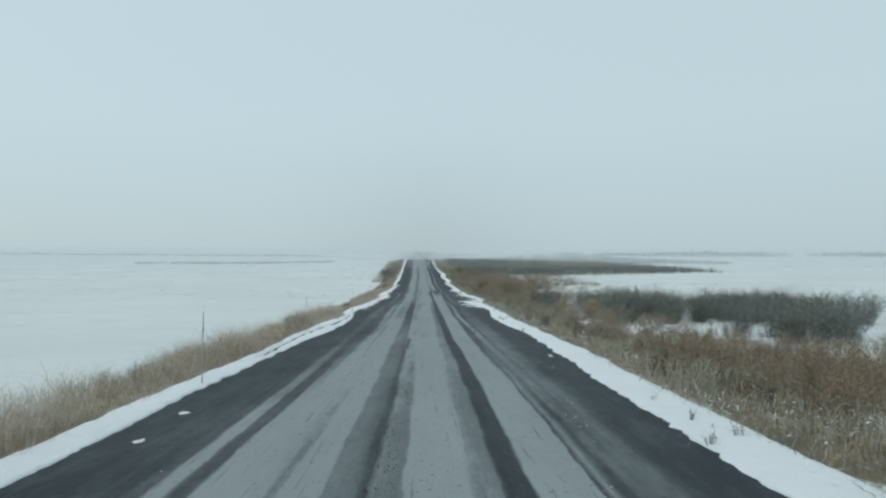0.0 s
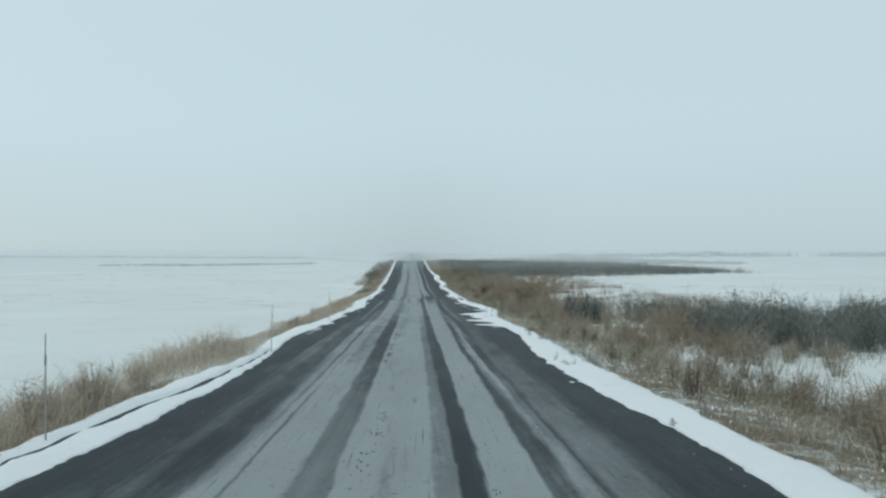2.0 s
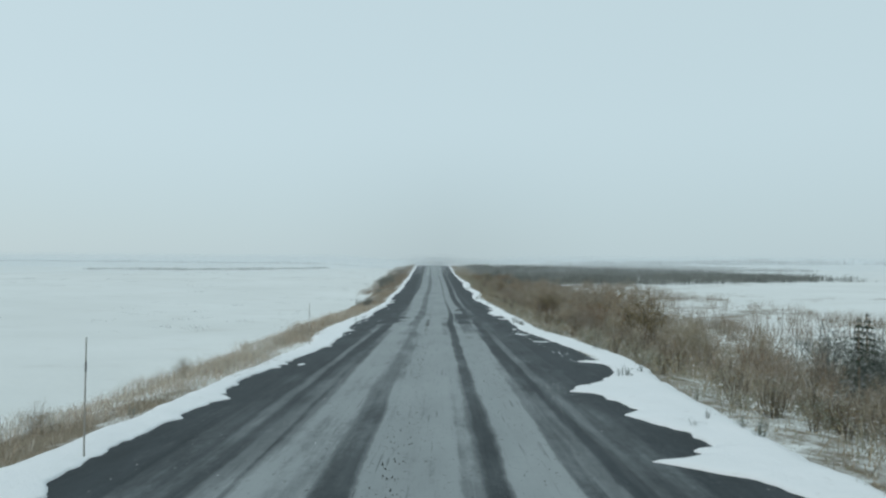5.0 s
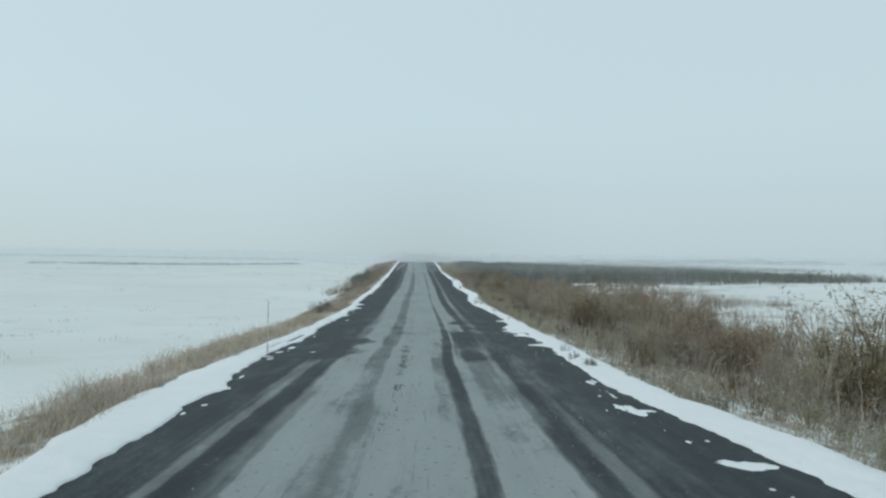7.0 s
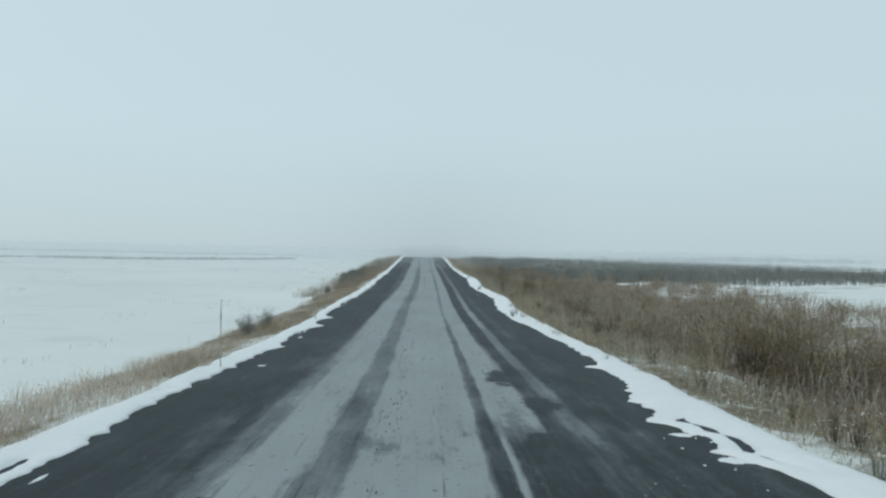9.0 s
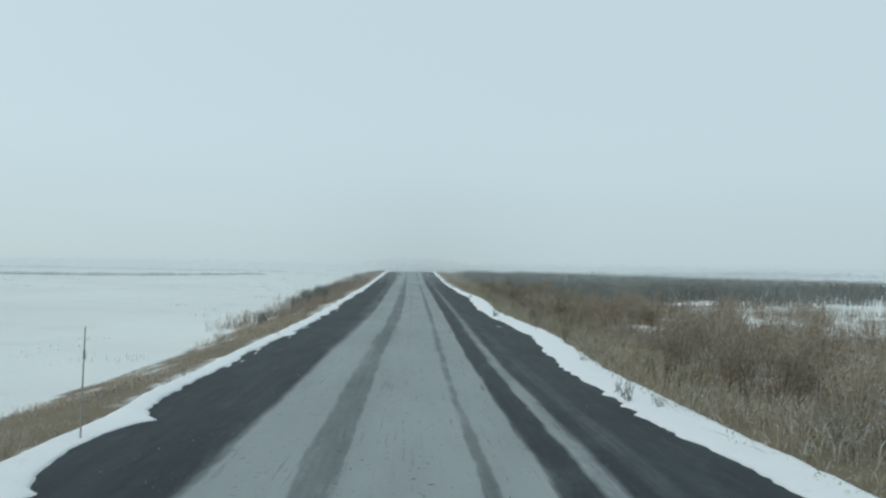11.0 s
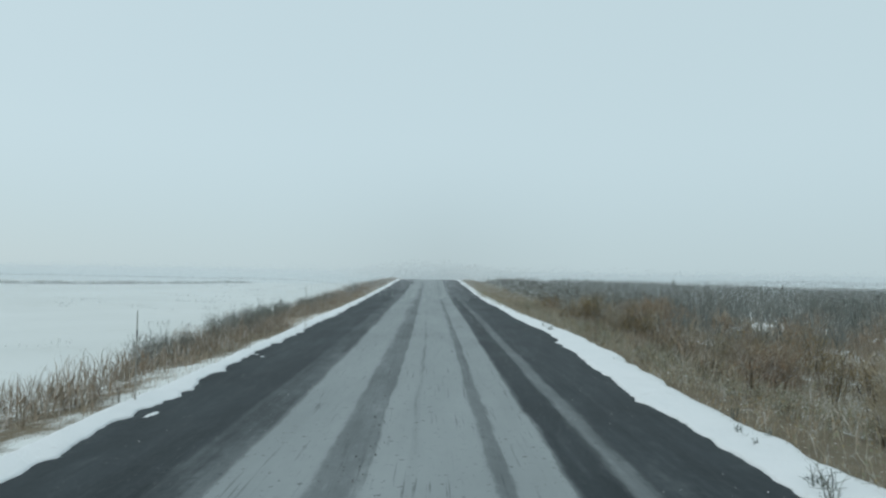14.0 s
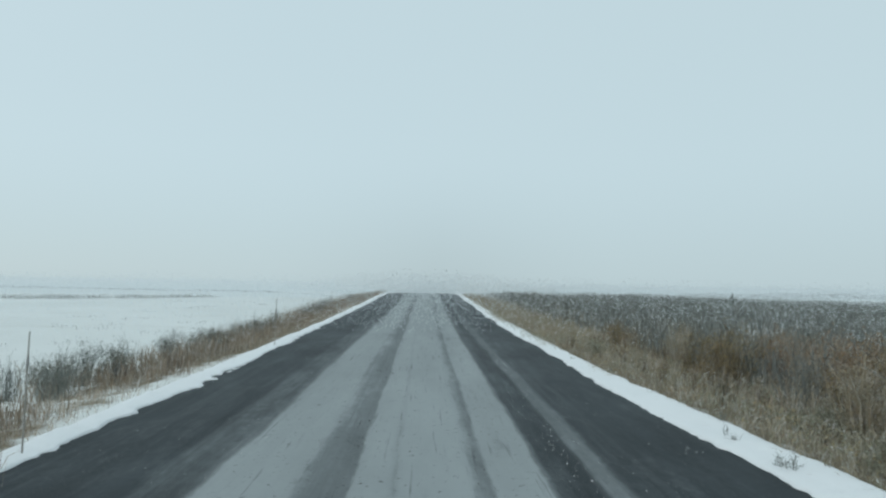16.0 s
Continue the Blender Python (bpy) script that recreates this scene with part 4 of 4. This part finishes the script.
def plant(kind, pick, u, y, size, turn):
    x = float(u + bend(y))
    m = pose(x, float(y), float(ground_z(x, y)) - 0.04, 0, 0, turn) @ Matrix.Scale(size, 4)
    name, label, category, group, meshes = kind[pick]
    key = (name, pick)
    if key in MADE:
        return copy_thing(MADE[key][0], m @ Matrix.Scale(1 / MADE[key][1], 4))
    ob = thing(name, (x, float(y), float(ground_z(x, y)) - 0.04), label, category, group, turn, size)
    for nm, me in meshes:
        tagged(child(nm, me, ob), kind="stuff")
    MADE[key] = (ob, size)
    return ob


pr = random.Random(12)


def thicket(kind, count, u0, u1, y0, y1, s0, s1):
    """Plants strewn over a stretch, but not in the open drifts."""
    for _ in range(count):
        y = pr.uniform(y0, y1)
        u = pr.uniform(u0, u1)
        if in_drift(u, y, 1.1, 1.2):
            continue
        pick, size, turn = pr.randrange(3), pr.uniform(s0, s1), pr.uniform(0, 360)
        if kind in (BROWN, RUSTY, TAN) and 175.5 < y < 183 and 0 < u < 10.4:
            continue            # only low weeds grow in front of the golden shrubs
        plant(kind, pick, u, y, size, turn)


# the dark willow belt, the rusty bank in front of it, and brown scrub further on
WEED = shrub_kind("dead_weed", 8, 3, "dead dark weed stalk poking out of the verge snow", "weed", "weed stalks in the verge",
                  tall=0.5, spread=0.16, stems=5, twigs=6, leaves=40, leaf=0.014, twig_mat=dark_twig_mat, leaf_mat=dark_twig_mat)
# takes the far scrub's grey: haze put into the shrubs' colour
HAZED = shrub_kind("hazed_shrub", 9, 3, "leafless grey-brown shrub, its colour paled for haze", "shrub", "rimed shrubs by the road",
                   tall=1.7, spread=1.0, stems=34, twigs=10, leaves=700, leaf=0.034, twig_mat=mid_mat, leaf_mat=mid_mat)
GOLDEN = shrub_kind("golden_shrub", 14, 3, "leafy shrub with withered golden-olive leaves on the bank", "shrub", "golden shrubs by the road",
                    tall=1.9, spread=1.05, stems=26, twigs=10, leaves=1700, leaf=0.036, twig_mat=deep_twig_mat, leaf_mat=gold_leaf_mat)
HIGH = shrub_kind("tall_shrub", 23, 3, "tall withered shrub with upright dark stems and ochre leaves", "shrub", "tall shrubs on the bank",
                  tall=2.35, spread=0.85, stems=34, twigs=9, leaves=1500, leaf=0.034, twig_mat=deep_twig_mat, leaf_mat=gold_leaf_mat)
STALK = shrub_kind("weed_stalks", 29, 3, "upright brown dead weed stalks with withered leaves on the bank", "weed", "weed stalks on the bank",
                   tall=1.0, spread=0.34, stems=16, twigs=5, leaves=170, leaf=0.022, twig_mat=deep_twig_mat, leaf_mat=rust_leaf_mat)
# a row of tall shrubs on the bank
for q in range(15):
    y = 100.5 + 0.95 * q + pr.uniform(-0.4, 0.4)
    plant(HIGH, q % 3, 11.3 - 0.16 * q + pr.uniform(-0.7, 0.7), y, pr.uniform(0.85, 1.15), pr.uniform(0, 360))
for u, y, size in ((9.6, 95.6, 0.95), (10.4, 96.6, 1.0), (9.2, 97.2, 0.8), (11.2, 95.8, 1.0), (10.0, 97.6, 0.85), (12.4, 155.8, 1.15), (13.0, 157.4, 1.0), (11.6, 157.2, 0.95), (10.8, 173.6, 0.7)):
    plant(RUSTY, pr.randrange(3), u, y, size * 1.2, pr.uniform(0, 360))
for u, y, size in ((9.9, 174.8, 0.75), (8.9, 174.6, 0.6), (10.4, 176.2, 0.7), (10.4, 188.6, 0.9), (10.0, 178.0, 0.9), (11.0, 167.0, 0.9), (9.5, 153.0, 0.7), (10.4, 163.2, 0.85), (12.6, 165.6, 0.9), (7.4, 145.0, 0.4), (8.0, 145.6, 0.4), (12.2, 155.0, 0.6), (8.6, 150.4, 0.5),
                   (10.7, 88.2, 1.75), (11.5, 89.3, 1.4), (10.2, 88.9, 1.2), (8.1, 181.8, 0.6), (11.4, 179.2, 1.0), (7.9, 190.0, 0.7), (9.6, 196.0, 0.8), (10.6, 161.0, 0.85), (12.5, 160.0, 0.7), (7.0, 23.5, 0.42), (7.7, 24.4, 0.4)):
    plant(GOLDEN, pr.randrange(3), u, y, size, pr.uniform(0, 360))
thicket(GOLDEN, 12, 8, 16, 112, 200, 0.4, 0.75)
OLIVE = shrub_kind("olive_weed", 19, 3, "low clump of withered olive-green leafy weeds on the bank", "weed", "olive weeds on the bank",
                   tall=0.75, spread=0.55, stems=18, twigs=6, leaves=520, leaf=0.03, twig_mat=olive_mat, leaf_mat=moss_mat)
thicket(STALK, 120, 5.7, 9.0, 9, 112, 0.5, 1.0)
thicket(STALK, 70, 5.7, 9.5, 112, 195, 0.5, 1.0)
thicket(OLIVE, 84, 6.0, 9.0, 9, 110, 0.5, 1.05)
thicket(OLIVE, 56, 5.9, 8.6, 110, 195, 0.5, 1.05)
thicket(WILLOW, 18, 16.5, 25, 35, 43, 0.9, 1.15)
thicket(WILLOW, 34, 24, 48, 46, 60, 1.05, 1.3)
thicket(WILLOW, 52, 13, 29, 49.5, 58, 1.0, 1.28)
thicket(RUSTY, 34, 9.5, 20, 12, 29, 0.5, 0.85)
thicket(RUSTY, 46, 7.2, 12.5, 9.5, 21, 0.3, 0.6)
thicket(RUSTY, 30, 9, 17, 13, 26, 0.55, 0.85)
thicket(BROWN, 16, 6.8, 11, 9, 19, 0.25, 0.45)
thicket(BROWN, 26, 8.2, 20, 24, 40, 0.45, 0.8)
thicket(RUSTY, 14, 9.5, 14, 46, 56, 0.7, 1.05)
thicket(BROWN, 12, 9.5, 14, 44, 56, 0.8, 1.1)
thicket(WILLOW, 14, 16, 32, 56, 70, 0.75, 1.0)
thicket(RUSTY, 28, 8.0, 14, 13, 26, 0.55, 0.9)
thicket(RUSTY, 7, 9, 17, 30, 41, 0.4, 0.7)
thicket(RUSTY, 22, 8.2, 16, 20, 35, 0.3, 0.55)
thicket(BROWN, 14, 7.8, 14, 16, 34, 0.3, 0.5)
thicket(BROWN, 10, 8, 10.5, 26, 42, 0.45, 0.7)
thicket(RUSTY, 14, 10, 20, 58, 73, 0.65, 1.0)
thicket(BROWN, 12, 9, 20, 57, 72, 0.7, 1.0)
thicket(WILLOW, 8, 15, 25, 64, 74, 0.55, 0.8)
thicket(WILLOW, 15, 12, 20, 70, 76, 0.8, 1.08)
thicket(RUSTY, 12, 13.5, 19, 60, 67, 0.9, 1.3)
thicket(BROWN, 10, 12, 19, 62, 72, 0.8, 1.1)
thicket(BROWN, 22, 7.8, 16, 26, 60, 0.55, 0.85)
thicket(TAN, 14, 7.8, 15, 30, 70, 0.5, 0.8)
thicket(BROWN, 24, 8, 18, 60, 96, 0.7, 1.05)
thicket(RUSTY, 14, 8, 16, 62, 98, 0.7, 1.1)
thicket(TAN, 22, 8, 13, 72, 100, 0.8, 1.2)
thicket(BROWN, 14, 9, 15, 98, 118, 1.2, 1.6)
thicket(RUSTY, 14, 8.8, 15, 97, 116, 1.0, 1.45)
thicket(RUSTY, 7, 9.2, 13, 96, 103, 1.1, 1.4)
thicket(BROWN, 24, 8.2, 17, 88, 132, 0.9, 1.3)
thicket(TAN, 22, 8.2, 14, 88, 130, 0.9, 1.3)
thicket(RUSTY, 12, 8.4, 15, 100, 130, 0.8, 1.2)
thicket(RUSTY, 14, 10.5, 22, 122, 142, 0.9, 1.3)
thicket(BROWN, 10, 12, 24, 124, 145, 0.9, 1.3)
thicket(BROWN, 60, 8.2, 26, 126, 180, 0.8, 1.25)
thicket(BROWN, 30, 8.4, 19, 116, 150, 1.0, 1.4)
thicket(RUSTY, 24, 8.2, 18, 140, 195, 0.8, 1.2)
thicket(TAN, 26, 8.2, 16, 130, 190, 0.8, 1.2)
thicket(BROWN, 12, 10.5, 18, 144, 166, 0.75, 1.1)
thicket(RUSTY, 9, 10, 18, 144, 168, 0.75, 1.1)
thicket(GOLDEN, 4, 9.5, 15, 150, 162, 0.5, 0.8)
thicket(HAZED, 22, 9, 36, 165, 250, 0.8, 1.15)
thicket(WILLOW, 20, 14, 46, 182, 235, 0.6, 0.85)
thicket(BROWN, 8, -7.0, -8.8, 140, 200, 0.3, 0.5)
thicket(HAZED, 4, -7.6, -9.2, 146, 153, 0.3, 0.42)
thicket(WILLOW, 9, -6.9, -9.6, 168, 182, 0.5, 0.68)
thicket(HAZED, 9, -6.7, -9.0, 163, 184, 0.5, 0.7)
thicket(HAZED, 5, -6.6, -8.2, 116, 124, 0.4, 0.6)
thicket(BROWN, 5, -6.5, -7.8, 33, 38, 0.5, 0.7)
thicket(HAZED, 16, -7.2, -10.5, 176, 240, 0.5, 0.75)
thicket(WILLOW, 9, -7.8, -10.5, 184, 206, 0.38, 0.52)
thicket(WILLOW, 6, -7.5, -9.5, 14, 40, 0.25, 0.42)
thicket(BROWN, 4, -7.0, -8.6, 60, 110, 0.3, 0.45)
thicket(WEED, 22, 4.95, 5.6, 6, 190, 0.4, 1.0)
thicket(WEED, 8, -5.3, -5.9, 40, 140, 0.4, 0.9)
# tufts of stalks that stand in the snow: metres from the middle, y, how many
for u0, y0, count in ((4.33, 13.4, 1), (4.17, 9.9, 1), (4.8, 10.1, 4), (4.43, 11.3, 2), (4.19, 41.2, 2), (5.0, 40.6, 9), (5.0, 43.4, 4), (5.1, 42.0, 5), (5.2, 48.4, 5), (4.29, 32.3, 1),
                      (4.35, 40.5, 2), (4.93, 39.3, 2), (4.76, 69.7, 3), (4.3, 63.5, 3), (4.9, 62.6, 5), (5.15, 52.5, 3), (4.7, 50.6, 1), (4.6, 92.7, 4), (4.55, 90.9, 8), (5.1, 88.6, 3),
                      (5.7, 84.8, 6), (4.77, 117.7, 3), (5.1, 110.2, 3), (4.4, 94.6, 2), (5.0, 131.8, 3), (4.25, 126.6, 4), (4.35, 125.7, 4), (4.67, 153.0, 5), (4.5, 150.7, 5), (4.96, 171.4, 3), (4.91, 172.8, 2)):
    for _ in range(count):
        plant(WEED, pr.randrange(3), u0 + pr.gauss(0, 0.14), y0 + pr.gauss(0, 0.3), pr.uniform(0.45, 0.95), pr.uniform(0, 360))


for u, y, size in ((9.7, 183.7, 1.1), (10.2, 184.7, 1.1), (9.0, 183.0, 0.75)):
    plant(GOLDEN, pr.randrange(3), u, y, size, pr.uniform(0, 360))
for u, y, size in ((12.3, 181.7, 1.35), (13.1, 182.4, 1.4), (12.8, 181.0, 1.1)):
    plant(RUSTY, pr.randrange(3), u, y, size, pr.uniform(0, 360))
thicket(WILLOW, 18, 15, 32, 178, 204, 0.6, 0.82)


def spruce(u, y, tall, turn):
    """A young spruce: trunk and drooping tiers of needled boughs."""
    r = np.random.default_rng(int(y * 10))
    x = float(u + bend(y))
    ob = thing("young_spruce", (x, y, float(ground_z(x, y)) - 0.05), "small dark green young spruce among bare shrubs", "tree", "young spruces", turn)
    v, f = rod([(0, 0, -0.05), (0, 0, tall * 0.5), (0.02, 0, tall)], 0.04, 0.008, 6)
    child("trunk", mesh_of("trunk", v, f, brown_twig_mat), ob)
    bits = []
    for h in np.linspace(0.12, 0.97, 16):
        reach = tall * 0.25 * (1 - h) ** 0.9 + 0.02
        for a in r.uniform(0, 2 * np.pi, 9):
            tip = np.array([np.cos(a) * reach, np.sin(a) * reach, tall * h - 0.18 * reach])
            root = np.array([0, 0, tall * h + 0.04])
            for t in np.linspace(0.25, 1, 5):
                p = root + (tip - root) * t
                for _ in range(3):
                    bits.append(strip([p, p + r.normal(0, 0.045, 3) * (1.15 - h), p + r.normal(0, 0.085, 3) * (1.15 - h) - (0, 0, 0.02)], 0.026, 0.008, r))
    v, f = joined(bits)
    child("crown", mesh_of("crown", v, f, needle_mat, smooth=False), ob)


for u, y, tall in ((10.45, 69.0, 2.6), (10.9, 69.4, 2.75), (11.7, 68.8, 2.4), (12.5, 69.6, 1.9), (17.7, 59.3, 2.8), (31.4, 233.0, 2.2), (40.0, 222.0, 2.1)):
    spruce(u, y, tall, 40 * tall)


def marker_pole(u, y, lean):
    """A thin weathered snow pole with a worn pale band and a slanting top."""
    x = float(u + bend(y))
    ob = thing("marker_pole", (x, y, float(ground_z(x, y)) - 0.02), "thin weathered grey wooden snow pole beside the road", "pole", "snow poles along the road", 25 * lean)
    tilt = 0.02 * lean
    v, f = rod([(0, 0, -0.25), (tilt, 0, 0.8), (2.2 * tilt, 0.01, 1.66), (2.2 * tilt + 0.004, 0.01, 1.70)], 0.014, 0.007, 8)
    shaft = child("shaft", mesh_of("shaft", v, f, post_mat), ob)
    v, f = rod([(1.75 * tilt, 0.006, 1.22), (1.97 * tilt, 0.008, 1.36)], 0.0165, 0.016, 8)
    child("band", mesh_of("band", v, f, band_mat), shaft, "worn grey band")


for u, y, lean in ((-5.16, 15.8, 0.6), (-5.55, 31.6, -0.5), (-4.87, 44.5, 1.0), (-5.0, 61.0, 0.2), (-5.02, 77.8, -0.4), (-5.1, 93.4, 0.3), (-5.04, 108.4, -0.8), (-5.0, 122.6, 0.5), (-5.2, 139.0, 0.2), (-5.16, 155.1, -0.4), (-5.05, 171.3, 0.4), (-5.0, 186.6, 0.5), (-5.2, 203.0, -0.3)):
    marker_pole(u, y, lean)


# scrub too far off to tell apart, and woods on the horizon
def far_scrub(name, u, y, tall, wide, per, mat, label, category):
    """Clumps of upright twigs, joined into one object."""
    m = len(u)
    u, y = np.repeat(u, per), np.repeat(y, per)
    tall, wide = np.repeat(tall, per), np.repeat(wide, per)
    u = u + rng.normal(0, 1, m * per) * (0.4 + 4 * wide)
    y = y + rng.normal(0, 1, m * per) * (0.4 + 4 * wide)
    return blades(name, u, y, tall * rng.uniform(0.4, 1.05, m * per), wide * rng.uniform(0.4, 1.2, m * per), rng.uniform(0.1, 0.5, m * per), mat, label, category)


u, y = scatter(4300, 11, 75, 172, 290, 61, 0.27, 10.0, 1.15)
keep = ~in_drift(u, y, 1.0, 1.0)
u, y = u[keep], y[keep]
far_scrub("grey_scrub", u, y, rng.uniform(0.9, 2.0, len(u)), rng.uniform(0.035, 0.085, len(u)), 15, mid_mat, "grey-brown leafless scrub spreading over the snowy field", "scrub")
# far_mat's pale colour stands for haze over scrub, bushes and tufts
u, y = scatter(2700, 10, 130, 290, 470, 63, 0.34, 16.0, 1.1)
far_scrub("far_scrub", u, y, rng.uniform(0.8, 2.0, len(u)), rng.uniform(0.10, 0.2, len(u)), 18, far_mat, "scrub paled as by haze, far out in the snowy field", "scrub")
u, y = scatter(2600, 8, 34, 58, 178, 65, 0.40, 5.0, 1.3)
keep = (u < 13.5) | (y < 106) | (y > 134) | (rng.random(len(u)) < 0.3)
keep &= ~in_drift(u, y, 1.0, 1.2)
u, y = u[keep], y[keep]
far_scrub("brown_scrub", u, y, rng.uniform(0.5, 1.5, len(u)), rng.uniform(0.012, 0.03, len(u)), 22, brown_twig_mat, "dense brown leafless scrub and weeds beyond the bank", "scrub")
u, y = scatter(950, -6.3, -11, 150, 270, 67, 0.42, 4.0, 1.4)
far_scrub("grey_scrub_strip", u, y, rng.uniform(0.4, 1.05, len(u)), rng.uniform(0.012, 0.028, len(u)), 26, brown_twig_mat, "grey-brown leafless scrub along the road", "scrub")
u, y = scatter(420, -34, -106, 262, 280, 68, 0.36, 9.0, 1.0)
far_scrub("far_scrub_strip", u, y, rng.uniform(0.45, 1.0, len(u)), rng.uniform(0.06, 0.12, len(u)), 18, far_mat, "low line of haze-paled bushes across the snowy field", "scrub")
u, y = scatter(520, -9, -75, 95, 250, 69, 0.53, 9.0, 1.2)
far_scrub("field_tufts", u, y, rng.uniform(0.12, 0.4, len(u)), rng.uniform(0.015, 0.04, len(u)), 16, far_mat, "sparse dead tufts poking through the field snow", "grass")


def horizon_wood(name, u0, u1, y0, tall, count, seed, gaps, mat, label):
    u = rng.uniform(u0, u1, count)
    y = y0 + rng.uniform(-25, 25, count)
    keep = fbm(u / 60, y / 90, seed) > gaps
    u, y = u[keep], y[keep]
    side = (u - (u0 + u1) / 2) / ((u1 - u0) / 2)
    h = tall * (0.3 + 0.9 * fbm(u / 9, y / 60, seed + 1)) * (1 - side**4)
    return far_scrub(name, u, y, h, rng.uniform(0.35, 0.7, len(u)), 14, mat, label, "trees")


# line_mat's paleness is haze put into the trees' colour
horizon_wood("distant_wood", 60, 620, 540, 5.0, 1400, 71, 0.3, line_mat, "line of trees on the snowy horizon, coloured pale for haze")
horizon_wood("distant_wood_strip", -430, -18, 500, 1.4, 700, 73, 0.42, line_mat, "thin grey line of haze-paled bushes on the snowy horizon")


# oversized flakes low over the far fields, added as a veil of haze
veil_mat = bpy.data.materials.new("snowflakes")
veil_mat.use_nodes = True
n, l = veil_mat.node_tree.nodes, veil_mat.node_tree.links
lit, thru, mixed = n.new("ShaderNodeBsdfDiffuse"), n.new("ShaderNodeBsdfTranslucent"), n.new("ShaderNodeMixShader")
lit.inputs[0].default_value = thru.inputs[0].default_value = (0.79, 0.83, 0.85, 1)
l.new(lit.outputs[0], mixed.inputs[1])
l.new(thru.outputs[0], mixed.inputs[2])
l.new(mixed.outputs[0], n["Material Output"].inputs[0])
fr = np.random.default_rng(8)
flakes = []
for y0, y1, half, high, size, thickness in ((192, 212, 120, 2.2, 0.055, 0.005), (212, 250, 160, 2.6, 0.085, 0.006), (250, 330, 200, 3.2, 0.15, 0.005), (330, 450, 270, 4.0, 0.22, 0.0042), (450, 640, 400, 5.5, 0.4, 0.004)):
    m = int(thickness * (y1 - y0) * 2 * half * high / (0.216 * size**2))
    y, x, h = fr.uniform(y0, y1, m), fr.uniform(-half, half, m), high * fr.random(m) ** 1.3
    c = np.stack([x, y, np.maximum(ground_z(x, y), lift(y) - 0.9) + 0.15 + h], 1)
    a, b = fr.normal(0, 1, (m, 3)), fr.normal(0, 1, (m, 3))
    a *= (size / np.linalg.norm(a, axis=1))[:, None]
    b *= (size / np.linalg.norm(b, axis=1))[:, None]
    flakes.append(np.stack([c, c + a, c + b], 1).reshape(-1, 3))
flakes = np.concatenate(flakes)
tagged(new("haze_flakes", mesh_of("haze_flakes", flakes, np.arange(len(flakes)).reshape(-1, 3), veil_mat, smooth=False)),
       "oversized white flakes hung as a veil of haze over the distant fields", "falling snow", kind="stuff")
